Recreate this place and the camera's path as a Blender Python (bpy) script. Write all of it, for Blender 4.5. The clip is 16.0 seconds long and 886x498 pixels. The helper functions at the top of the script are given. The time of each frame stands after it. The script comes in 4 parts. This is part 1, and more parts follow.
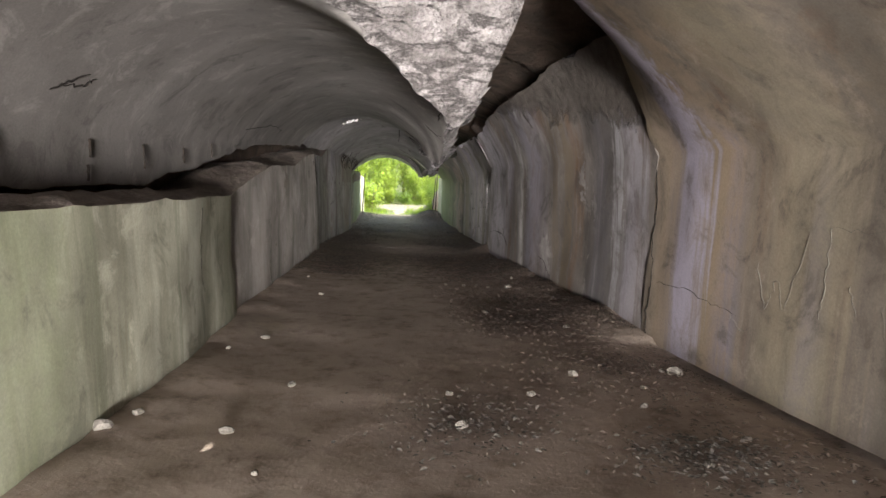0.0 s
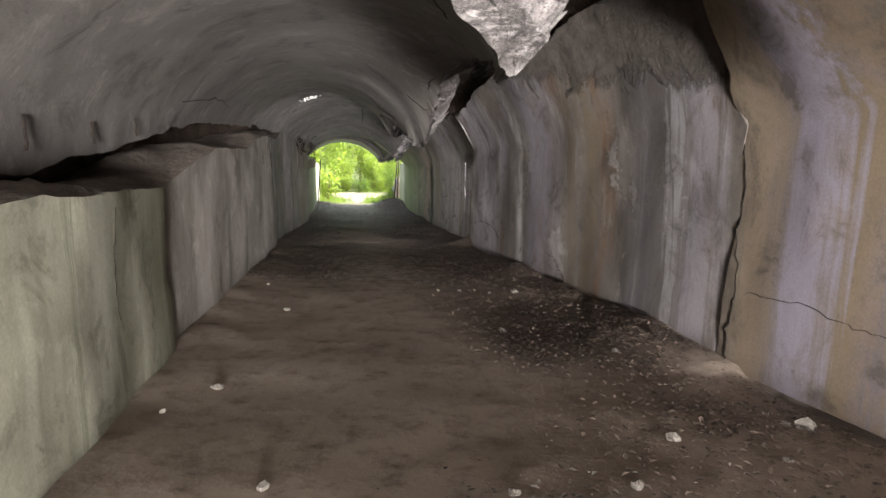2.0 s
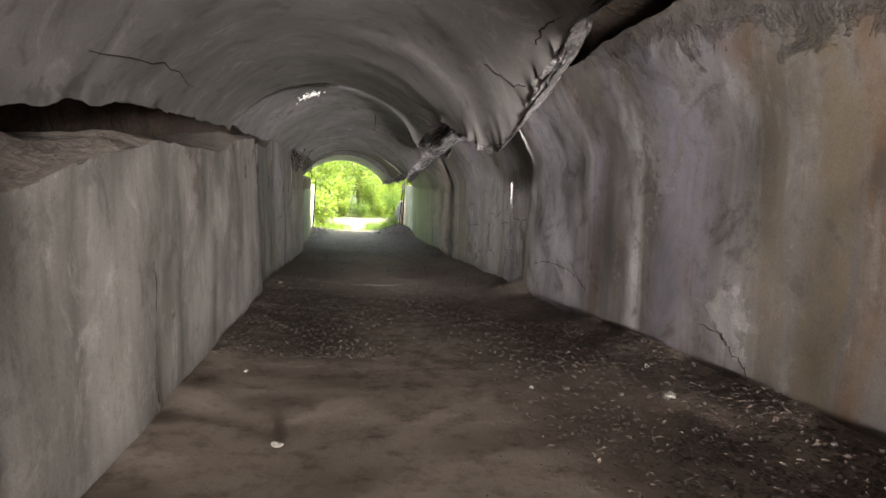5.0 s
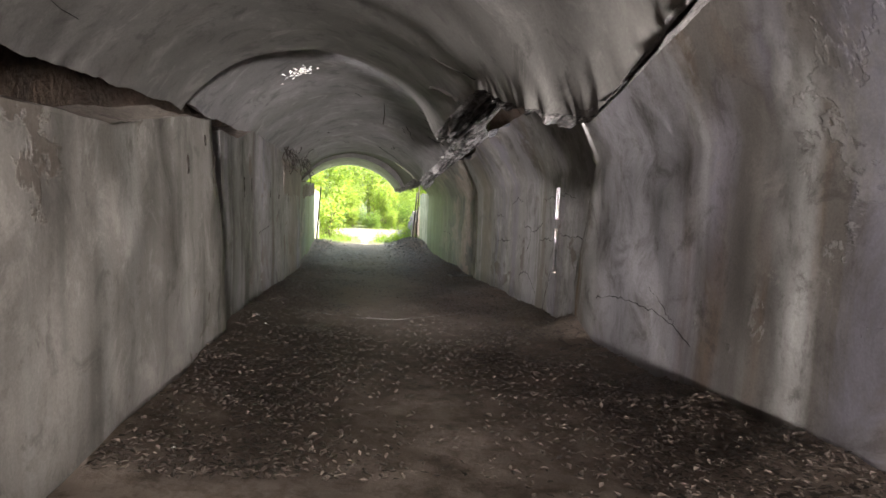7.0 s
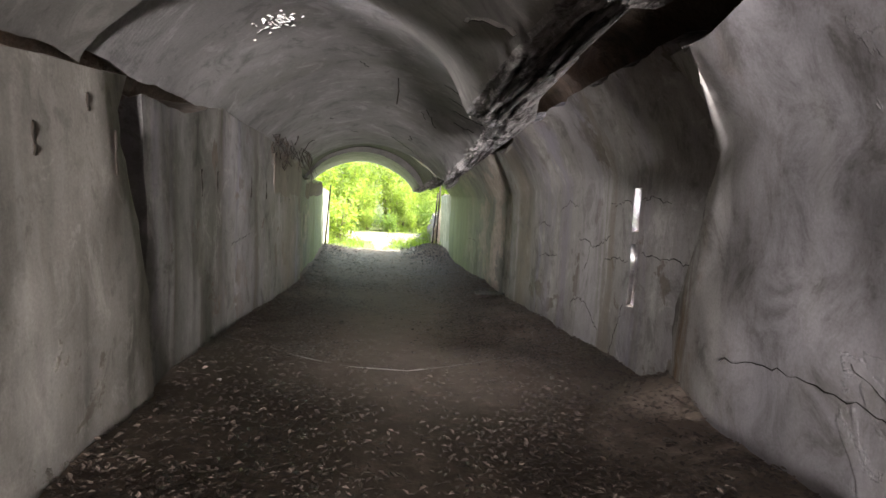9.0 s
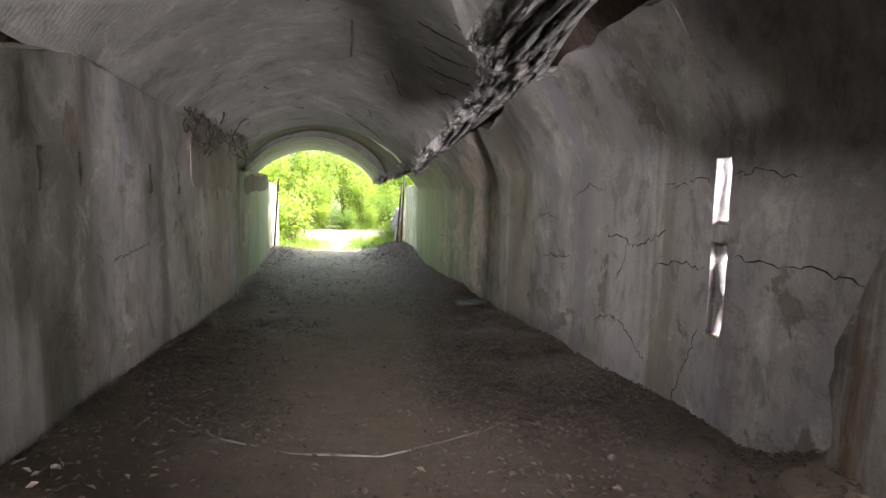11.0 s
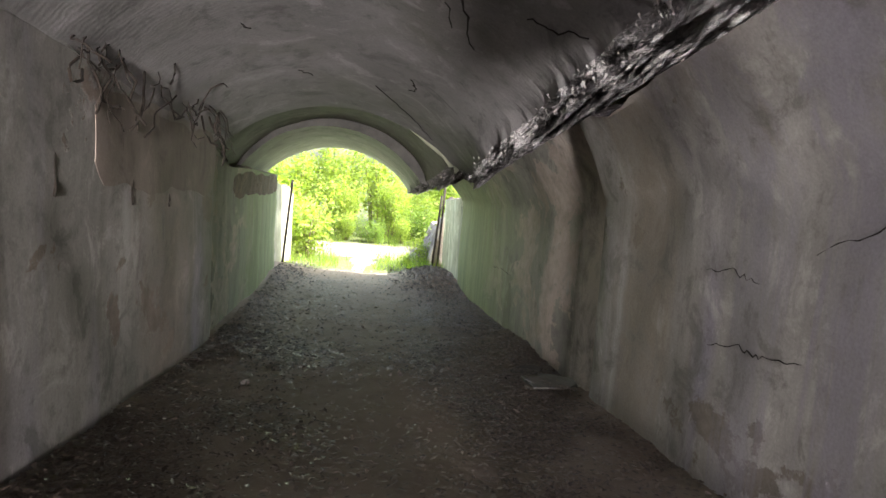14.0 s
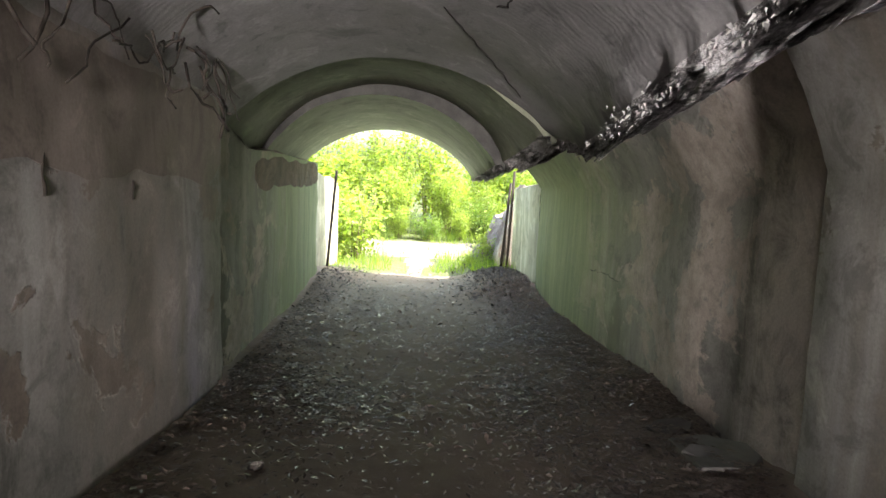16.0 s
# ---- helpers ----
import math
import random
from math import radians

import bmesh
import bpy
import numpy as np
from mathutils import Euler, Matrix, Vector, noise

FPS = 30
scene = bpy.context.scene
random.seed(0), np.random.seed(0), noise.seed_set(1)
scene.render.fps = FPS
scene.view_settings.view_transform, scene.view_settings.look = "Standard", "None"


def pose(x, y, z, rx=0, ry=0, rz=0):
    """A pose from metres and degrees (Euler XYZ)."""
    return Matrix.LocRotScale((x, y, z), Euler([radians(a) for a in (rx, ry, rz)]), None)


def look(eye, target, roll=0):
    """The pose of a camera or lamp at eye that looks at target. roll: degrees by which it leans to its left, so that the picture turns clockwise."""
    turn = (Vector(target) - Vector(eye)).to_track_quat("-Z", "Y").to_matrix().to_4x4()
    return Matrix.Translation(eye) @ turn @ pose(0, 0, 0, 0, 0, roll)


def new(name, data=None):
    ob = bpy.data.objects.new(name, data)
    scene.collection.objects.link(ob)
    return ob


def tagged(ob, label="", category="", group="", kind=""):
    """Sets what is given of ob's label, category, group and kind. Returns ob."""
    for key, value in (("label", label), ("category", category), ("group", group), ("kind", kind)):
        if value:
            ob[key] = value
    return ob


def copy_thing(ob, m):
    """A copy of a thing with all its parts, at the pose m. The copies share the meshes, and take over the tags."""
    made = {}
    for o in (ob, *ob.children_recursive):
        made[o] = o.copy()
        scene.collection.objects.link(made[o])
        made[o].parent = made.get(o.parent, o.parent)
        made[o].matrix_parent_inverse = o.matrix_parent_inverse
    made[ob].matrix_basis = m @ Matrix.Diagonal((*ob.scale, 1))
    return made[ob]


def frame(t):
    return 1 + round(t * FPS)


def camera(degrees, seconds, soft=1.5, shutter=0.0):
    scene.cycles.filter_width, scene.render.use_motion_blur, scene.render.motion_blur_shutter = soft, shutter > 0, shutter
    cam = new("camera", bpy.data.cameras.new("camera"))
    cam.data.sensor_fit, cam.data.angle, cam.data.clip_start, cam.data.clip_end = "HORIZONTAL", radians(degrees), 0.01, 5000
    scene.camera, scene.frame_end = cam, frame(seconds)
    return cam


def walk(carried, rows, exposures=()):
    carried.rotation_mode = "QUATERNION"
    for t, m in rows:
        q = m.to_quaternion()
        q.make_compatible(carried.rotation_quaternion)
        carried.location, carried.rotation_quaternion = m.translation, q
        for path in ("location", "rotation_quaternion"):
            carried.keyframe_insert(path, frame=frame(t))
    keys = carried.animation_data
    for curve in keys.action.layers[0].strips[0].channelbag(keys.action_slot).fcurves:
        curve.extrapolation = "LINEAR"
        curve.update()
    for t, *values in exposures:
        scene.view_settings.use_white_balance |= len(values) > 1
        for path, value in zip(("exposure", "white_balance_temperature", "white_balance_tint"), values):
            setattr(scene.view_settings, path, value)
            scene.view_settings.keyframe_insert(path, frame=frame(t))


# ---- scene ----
cam = camera(69.0, 16.0)
METRES, EYE, TILT, LEAN, TURN = 17.2, 1.5, 0.0, 0.0, 0.0
ROWS = [
    (0.0, 0.0, 0.0, 0.0, 0.21, -9.66, -1.25),
    (0.5, -0.0071, 0.0195, -0.0006, -1.97, -10.07, -0.21),
    (1.0, -0.0137, 0.042, -0.0038, -3.32, -10.76, -1.32),
    (1.5, -0.0179, 0.0712, -0.0048, -3.52, -11.08, -2.39),
    (2.0, -0.0282, 0.1012, -0.0086, -4.23, -10.82, -0.68),
    (2.5, -0.0351, 0.1318, -0.0121, -4.76, -10.44, -0.75),
    (3.0, -0.042, 0.1622, -0.0138, -5.94, -9.69, -1.74),
    (3.5, -0.0515, 0.1912, -0.0163, -6.55, -9.22, -1.29),
    (4.0, -0.0553, 0.2251, -0.0196, -5.96, -9.4, -1.99),
    (4.5, -0.0594, 0.2595, -0.0227, -6.2, -8.81, -2.24),
    (5.0, -0.0616, 0.2927, -0.0259, -5.11, -8.57, -1.48),
    (7.5, -0.0558, 0.4641, -0.0384, -2.86, -7.57, -2.59),
    (8.0, -0.0543, 0.497, -0.0387, -1.46, -7.7, -2.6),
    (8.5, -0.0563, 0.5297, -0.0408, -1.54, -7.61, -1.38),
    (9.0, -0.0558, 0.5635, -0.0439, -2.06, -7.65, -2.51),
    (11.5, -0.062, 0.7132, -0.0552, -6.72, -8.11, -1.36),
    (12.0, -0.0648, 0.7424, -0.0554, -5.95, -7.49, -4.18),
    (12.5, -0.0688, 0.7738, -0.057, -4.98, -7.22, -2.15),
    (13.0, -0.0657, 0.8052, -0.0593, -4.66, -7.22, -3.0),
    (13.5, -0.0631, 0.8359, -0.0596, -2.8, -7.36, -4.7),
    (14.0, -0.0644, 0.8679, -0.0603, -2.92, -7.3, -4.15),
    (14.5, -0.0628, 0.8982, -0.0623, -0.51, -7.47, -3.64),
    (15.0, -0.0665, 0.9259, -0.0654, 2.02, -8.49, -3.76),
    (15.5, -0.0743, 0.9545, -0.0674, 1.77, -8.0, -0.88),
    (16.0, -0.0778, 0.9864, -0.0724, 1.41, -8.05, -2.27),
]
EXPOSURES = [(0.0, 2.05), (3.5, 2.4), (7.5, 2.65), (12.0, 2.75), (16.0, 2.75)]
walk(cam, [(t, pose(0, 0, EYE, TILT, LEAN, TURN) @ pose(METRES * x, METRES * y, METRES * z, 90 + pitch, roll, yaw)) for t, x, y, z, yaw, pitch, roll in ROWS], EXPOSURES)

# ---- world, sun, daylight at the exit and the crack, added lamps ----
SUN_EL, SUN_AZ = 52.0, 106.0          # azimuth from +y towards +x
world = bpy.data.worlds.new("world")
scene.world = world
world.use_nodes = True
wn = world.node_tree.nodes
sky = wn.new("ShaderNodeTexSky")
sky.sky_type, sky.sun_disc = "NISHITA", False
sky.sun_elevation, sky.sun_rotation = radians(SUN_EL), radians(SUN_AZ)
sky.dust_density, sky.air_density = 3.0, 1.0
world.node_tree.links.new(sky.outputs[0], wn["Background"].inputs[0])
wn["Background"].inputs[1].default_value = 0.15

sun = new("sun", bpy.data.lights.new("sun", "SUN"))
sun.data.energy, sun.data.angle, sun.data.color = 5.0, radians(0.5), (1.0, 0.95, 0.86)
sv = Vector((math.sin(radians(SUN_AZ)) * math.cos(radians(SUN_EL)), math.cos(radians(SUN_AZ)) * math.cos(radians(SUN_EL)), math.sin(radians(SUN_EL))))
sun.matrix_world = look(sv * 50, (0, 0, 0))


def area_lamp(name, eye, target, w, h, power, color):
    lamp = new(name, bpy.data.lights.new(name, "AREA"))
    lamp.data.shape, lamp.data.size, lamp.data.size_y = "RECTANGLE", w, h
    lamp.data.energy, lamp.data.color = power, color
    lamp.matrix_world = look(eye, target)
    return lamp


# fixed lamp added behind the start, in place of a carried headlamp
area_lamp("entrance_daylight", (1.2, -12.2, 1.2), (-1.2, 14.0, 0.3), 2.6, 1.5, 150.0, (1.0, 0.95, 0.91)).data.spread = radians(36)
area_lamp("exit_daylight", (-2.3, 30.0, -0.3), (-1.9, 20.0, -1.1), 2.6, 1.9, 23.0, (0.90, 1.0, 0.68))
# lamps added under unseen roof openings, to brighten walls and floor
area_lamp("roof_break_daylight", (0.3, 1.6, 3.35), (0.0, 2.6, 1.0), 1.0, 2.6, 1.0, (0.95, 0.97, 1.0))
area_lamp("roof_break_daylight", (0.25, 18.2, 2.05), (-0.3, 18.2, 0.0), 0.7, 2.8, 4.6, (0.98, 0.96, 1.0))
area_lamp("roof_break_daylight", (-2.1, 14.72, 1.80), (0.6, 16.4, -0.4), 0.4, 0.35, 3.3, (1.0, 0.95, 0.95)).data.spread = radians(115)
# sky light in the narrow crack of the wall
area_lamp("crack_daylight", (1.62, 15.22, 0.05), (1.1, 15.49, 0.05), 0.16, 1.1, 75.0, (1.0, 1.0, 1.0))


# ---- small helpers ----
def lerp_table(v, table):
    """Linear look-up; table rows are (key, value, ...)."""
    keys = [r[0] for r in table]
    out = [float(np.interp(v, keys, [r[i] for r in table])) for i in range(1, len(table[0]))]
    return out[0] if len(out) == 1 else out


def nz(x, y, z, s=1.0, seed=0.0):
    return noise.noise((x * s + seed * 7.31, y * s + seed * 3.17, z * s - seed * 5.7))


def fbm(x, y, z, s=1.0, seed=0.0, octs=4):
    v, a, f = 0.0, 1.0, s
    for _ in range(octs):
        v += a * nz(x, y, z, f, seed)
        a, f = a * 0.5, f * 2.1
    return v


FLOOR = [(-60, 0.06), (-12, 0.06), (-3, 0.06), (0, 0.0), (6, -0.45), (15.5, -1.1), (20.2, -1.52), (23, -1.68), (30, -1.9), (60, -1.95)]


def fl(y):
    return lerp_table(y, FLOOR)


def mesh_ob(name, verts, faces, mats, index=None, parent=None, smooth=True):
    me = bpy.data.meshes.new(name)
    me.from_pydata([tuple(v) for v in verts], [], faces)
    for m in (mats if isinstance(mats, (list, tuple)) else [mats]):
        me.materials.append(m)
    if index is not None:
        me.polygons.foreach_set("material_index", index)
    me.polygons.foreach_set("use_smooth", [smooth] * len(me.polygons))
    me.update()
    ob = new(name, me)
    if parent is not None:
        ob.parent = parent
    return ob


def bm_ob(name, bm, mat, parent=None, smooth=False):
    me = bpy.data.meshes.new(name)
    bm.to_mesh(me)
    bm.free()
    me.materials.append(mat)
    me.polygons.foreach_set("use_smooth", [smooth] * len(me.polygons))
    ob = new(name, me)
    if parent is not None:
        ob.parent = parent
    return ob


def part(name, bm, material, parent, label="", smooth=False):
    ob = bm_ob(name, bm, material, parent, smooth)
    return tagged(ob, label) if label else ob


def loft(name, rings, mats, seg_mat, cap_mat=0):
    """A closed solid from rings of points; seg_mat gives the material of each segment of the ring."""
    n, s = len(rings[0]), len(rings)
    verts = [p for r in rings for p in r]
    faces, idx = [], []
    for i in range(s - 1):
        for j in range(n):
            k = (j + 1) % n
            faces.append((i * n + j, i * n + k, (i + 1) * n + k, (i + 1) * n + j))
            idx.append(seg_mat[j])
    for f in (tuple(range(n))[::-1], tuple(range((s - 1) * n, s * n))):
        faces.append(f)
        idx.append(cap_mat)
    ob = mesh_ob(name, verts, faces, mats, idx)
    bm = bmesh.new()
    bm.from_mesh(ob.data)
    bmesh.ops.triangulate(bm, faces=[f for f in bm.faces if len(f.verts) > 4])
    bmesh.ops.recalc_face_normals(bm, faces=bm.faces)
    bm.to_mesh(ob.data)
    bm.free()
    ob.data.set_sharp_from_angle(angle=radians(38))
    return ob


def tube(points, radius, sides=6, taper=1.0):
    """A bent round bar as bmesh."""
    bm = bmesh.new()
    rings = []
    pts = [Vector(p) for p in points]
    for i, p in enumerate(pts):
        d = (pts[min(i + 1, len(pts) - 1)] - pts[max(i - 1, 0)]).normalized()
        u = d.orthogonal().normalized()
        w = d.cross(u)
        r = radius * (1 + (taper - 1) * i / max(1, len(pts) - 1))
        rings.append([bm.verts.new(p + r * (math.cos(6.2832 * k / sides) * u + math.sin(6.2832 * k / sides) * w)) for k in range(sides)])
    for a, b in zip(rings, rings[1:]):
        for k in range(sides):
            bm.faces.new((a[k], a[(k + 1) % sides], b[(k + 1) % sides], b[k]))
    bm.faces.new(rings[0][::-1])
    bm.faces.new(rings[-1])
    bmesh.ops.recalc_face_normals(bm, faces=bm.faces)
    return bm


# ---- materials ----
def base_mat(name, rough=0.9, spec=0.3):
    m = bpy.data.materials.new(name)
    m.use_nodes = True
    b = m.node_tree.nodes["Principled BSDF"]
    b.inputs["Roughness"].default_value = rough
    b.inputs["Specular IOR Level"].default_value = spec
    return m, m.node_tree.nodes, m.node_tree.links, b


def noise_node(m, scale, detail=5.0, stretch=(1, 1, 1), rough=0.6, offset=(0, 0, 0), distort=0.0):
    n, l = m.node_tree.nodes, m.node_tree.links
    co, mp, tx = n.new("ShaderNodeTexCoord"), n.new("ShaderNodeMapping"), n.new("ShaderNodeTexNoise")
    mp.inputs["Scale"].default_value, mp.inputs["Location"].default_value = stretch, offset
    tx.inputs["Scale"].default_value, tx.inputs["Detail"].default_value, tx.inputs["Roughness"].default_value = scale, detail, rough
    tx.inputs["Distortion"].default_value = distort
    l.new(co.outputs["Object"], mp.inputs[0])
    l.new(mp.outputs[0], tx.inputs["Vector"])
    return tx.outputs["Fac"]


def ramp(m, fac, stops):
    r = m.node_tree.nodes.new("ShaderNodeValToRGB")
    while len(r.color_ramp.elements) < len(stops):
        r.color_ramp.elements.new(0.5)
    for e, (p, c) in zip(r.color_ramp.elements, stops):
        e.position, e.color = p, (*c, 1) if len(c) == 3 else c
    m.node_tree.links.new(fac, r.inputs[0])
    return r.outputs["Color"]


def mixc(m, fac, a, b, mode="MIX"):
    x = m.node_tree.nodes.new("ShaderNodeMix")
    x.data_type, x.blend_type = "RGBA", mode
    for sock, v in ((x.inputs[0], fac), (x.inputs[6], a), (x.inputs[7], b)):
        if isinstance(v, bpy.types.NodeSocket):
            m.node_tree.links.new(v, sock)
        elif isinstance(v, (int, float)):
            sock.default_value = v
        else:
            sock.default_value = (*v, 1)
    return x.outputs[2]


def add_bump(m, bsdf, *layers):
    """layers: (height socket, strength, distance), coarse first."""
    prev = None
    for h, strength, dist in layers:
        b = m.node_tree.nodes.new("ShaderNodeBump")
        b.inputs["Strength"].default_value, b.inputs["Distance"].default_value = strength, dist
        m.node_tree.links.new(h, b.inputs["Height"])
        if prev is not None:
            m.node_tree.links.new(prev, b.inputs["Normal"])
        prev = b.outputs["Normal"]
    m.node_tree.links.new(prev, bsdf.inputs["Normal"])


def grey(v):
    return (v, v, v)


def concrete(name, light, dark, streaks=(), soil=0.5, boards=0.0, rough=0.88, runs=0.22, peel=None, peel_at=0.59, exit_green=None, bands=(), crown=None):
    """Old cast concrete: mottled, with stains that run down; streaks: (colour, scale along the wall, seed, threshold)."""
    m, n, l, b = base_mat(name, rough)
    big = noise_node(m, 0.9, 6, (1, 1, 0.7))
    col = mixc(m, ramp(m, big, [(0.35, grey(0)), (0.68, grey(1))]), dark, light)
    for k, (c, scale, seed, lo) in enumerate(streaks):
        s = noise_node(m, scale, 3, (1, 1, 0.09), 0.5, (seed, seed * 2.3, 0), 0.25)
        v = noise_node(m, 1.1, 5, (1, 1, 0.6), 0.6, (seed * 3, 0, seed))
        f = mixc(m, 1.0, ramp(m, s, [(lo - 0.03, grey(0)), (lo + 0.12, grey(1))]), ramp(m, v, [(0.30, grey(0)), (0.55, grey(0.9))]), "MULTIPLY")
        col = mixc(m, f, col, c)
    fine_run = noise_node(m, 9.0, 5, (1, 1, 0.05), 0.65, (5, 3, 1), 0.3)
    col = mixc(m, runs, col, ramp(m, fine_run, [(0.30, grey(0.28)), (0.70, grey(0.72))]), "OVERLAY")
    blot = noise_node(m, 2.6, 9, (1, 1, 0.8), 0.72, (7, 1, 3), 0.6)
    col = mixc(m, ramp(m, blot, [(0.54, grey(0)), (0.64, grey(0.55))]), col, [min(0.6, c * 1.4) for c in light])
    col = mixc(m, ramp(m, blot, [(0.37, grey(0.6)), (0.46, grey(0))]), col, [c * 0.55 for c in dark])
    if peel:
        pe = noise_node(m, 1.25, 9, (1, 1, 1), 0.66, (3, 8, 2), 0.35)
        pf = ramp(m, pe, [(peel_at, grey(0)), (peel_at + 0.018, grey(0.85))])
        pv = noise_node(m, 6.0, 6, (1, 1, 1), 0.7, (1, 4, 9))
        col = mixc(m, pf, col, ramp(m, pv, [(0.35, [c * 0.6 for c in peel]), (0.65, peel)]))
    spots = noise_node(m, 7.0, 6, (1, 1, 0.8), 0.7, (9, 2, 4))
    col = mixc(m, ramp(m, spots, [(0.52, grey(0)), (0.72, grey(soil))]), col, [c * 0.55 for c in dark])
    if bands:
        bco, bsp = n.new("ShaderNodeTexCoord"), n.new("ShaderNodeSeparateXYZ")
        l.new(bco.outputs["Object"], bsp.inputs[0])
        wob = n.new("ShaderNodeMath")
        wob.operation, wob.inputs[1].default_value = "MULTIPLY_ADD", 0.9
        l.new(fine_run, wob.inputs[0])
        l.new(bsp.outputs["Y"], wob.inputs[2])
        for yc, half, c, strength in bands:
            sub, ab, mr = n.new("ShaderNodeMath"), n.new("ShaderNodeMath"), n.new("ShaderNodeMapRange")
            sub.operation, sub.inputs[1].default_value, ab.operation = "SUBTRACT", yc + 0.45, "ABSOLUTE"
            l.new(wob.outputs[0], sub.inputs[0])
            l.new(sub.outputs[0], ab.inputs[0])
            l.new(ab.outputs[0], mr.inputs["Value"])
            mr.inputs["From Min"].default_value, mr.inputs["From Max"].default_value = half * 0.35, half
            mr.inputs["To Min"].default_value, mr.inputs["To Max"].default_value = strength, 0.0
            f = mixc(m, 1.0, mr.outputs["Result"], ramp(m, blot, [(0.36, grey(0.25)), (0.56, grey(1))]), "MULTIPLY")
            col = mixc(m, f, col, c)
    # green rising along Y: algae, with green exit light painted in
    if exit_green:
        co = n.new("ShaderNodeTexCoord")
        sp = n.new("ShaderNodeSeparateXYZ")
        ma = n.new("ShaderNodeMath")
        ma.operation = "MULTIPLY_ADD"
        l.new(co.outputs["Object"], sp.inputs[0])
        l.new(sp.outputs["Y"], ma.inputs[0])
        ma.inputs[1].default_value, ma.inputs[2].default_value = 1 / (exit_green[2] - exit_green[1]), -exit_green[1] / (exit_green[2] - exit_green[1]) - 0.5
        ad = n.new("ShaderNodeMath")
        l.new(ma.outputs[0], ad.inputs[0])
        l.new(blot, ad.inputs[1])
        col = mixc(m, ramp(m, ad.outputs[0], [(0.15, grey(0)), (0.85, grey(0.9))]), col, ramp(m, fine_run, [(0.3, [c * 0.6 for c in exit_green[0]]), (0.7, exit_green[0])]))
    if crown:                           # rough dark broken face above a ragged line that rises along the wall
        cco, csp, cm, ca = n.new("ShaderNodeTexCoord"), n.new("ShaderNodeSeparateXYZ"), n.new("ShaderNodeMath"), n.new("ShaderNodeMath")
        l.new(cco.outputs["Object"], csp.inputs[0])
        cm.operation, cm.inputs[1].default_value = "MULTIPLY_ADD", -crown[1]
        l.new(csp.outputs["Y"], cm.inputs[0])
        l.new(csp.outputs["Z"], cm.inputs[2])
        ca.operation, ca.inputs[1].default_value = "MULTIPLY_ADD", 1.1
        l.new(blot, ca.inputs[0])
        l.new(cm.outputs[0], ca.inputs[2])
        cn = noise_node(m, 5.0, 8, (1, 1, 1), 0.75, (6, 2, 8), 0.5)
        mr = n.new("ShaderNodeMapRange")
        mr.inputs["From Min"].default_value, mr.inputs["From Max"].default_value = crown[2] + 0.50, crown[2] + 0.62
        l.new(ca.outputs[0], mr.inputs["Value"])
        cf = mr.outputs["Result"]
        col = mixc(m, cf, col, ramp(m, cn, [(0.32, [c * 0.4 for c in crown[0]]), (0.68, crown[0])]))
        ch = mixc(m, 1.0, cf, cn, "MULTIPLY")
    fine = noise_node(m, 60.0, 3)
    col = mixc(m, 0.2, col, ramp(m, fine, [(0.3, grey(0.25)), (0.7, grey(0.75))]), "OVERLAY")
    l.new(col, b.inputs["Base Color"])
    layers = ([(ch, 0.8, 0.08)] if crown else []) + ([(pf, 0.5, 0.006)] if peel else []) + [(big, 0.10, 0.05), (blot, 0.16, 0.015), (spots, 0.22, 0.010), (fine, 0.08, 0.003)]
    if boards:
        w = n.new("ShaderNodeTexWave")
        w.bands_direction = "Y"
        w.inputs["Scale"].default_value, w.inputs["Distortion"].default_value, w.inputs["Detail"].default_value = boards, 9.0, 4
        co = n.new("ShaderNodeTexCoord")
        l.new(co.outputs["Object"], w.inputs["Vector"])
        layers.insert(1, (w.outputs["Fac"], 0.11, 0.008))
    add_bump(m, b, *layers)
    return m


def rubble(name, light, dark, scale=4.0, layers=0.0):
    m, n, l, b = base_mat(name, 0.95)
    a = noise_node(m, scale, 8, (1, 1, 1), 0.7, (2, 1, 0), 0.4)
    v = n.new("ShaderNodeTexVoronoi")
    v.inputs["Scale"].default_value = scale * 6
    co = n.new("ShaderNodeTexCoord")
    l.new(co.outputs["Object"], v.inputs["Vector"])
    col = mixc(m, ramp(m, a, [(0.36, grey(0)), (0.66, grey(1))]), dark, light)
    if layers:
        lay = noise_node(m, layers, 6, (1, 0.45, 2.6), 0.66, (4, 0, 7), 0.25)
        split = ramp(m, lay, [(0.40, grey(0)), (0.455, grey(0.9)), (0.475, grey(0.9)), (0.53, grey(0))])
        col = mixc(m, split, col, [c * 0.45 for c in dark])
    fine = noise_node(m, 45.0, 4, (1, 1, 1), 0.7)
    col = mixc(m, 0.5, col, ramp(m, fine, [(0.32, grey(0.2)), (0.68, grey(0.8))]), "OVERLAY")
    l.new(col, b.inputs["Base Color"])
    add_bump(m, b, *([(lay, 1.0, 0.16)] if layers else []), (a, 1.0, 0.12), (v.outputs["Distance"], 0.6, 0.025), (fine, 0.5, 0.01))
    return m


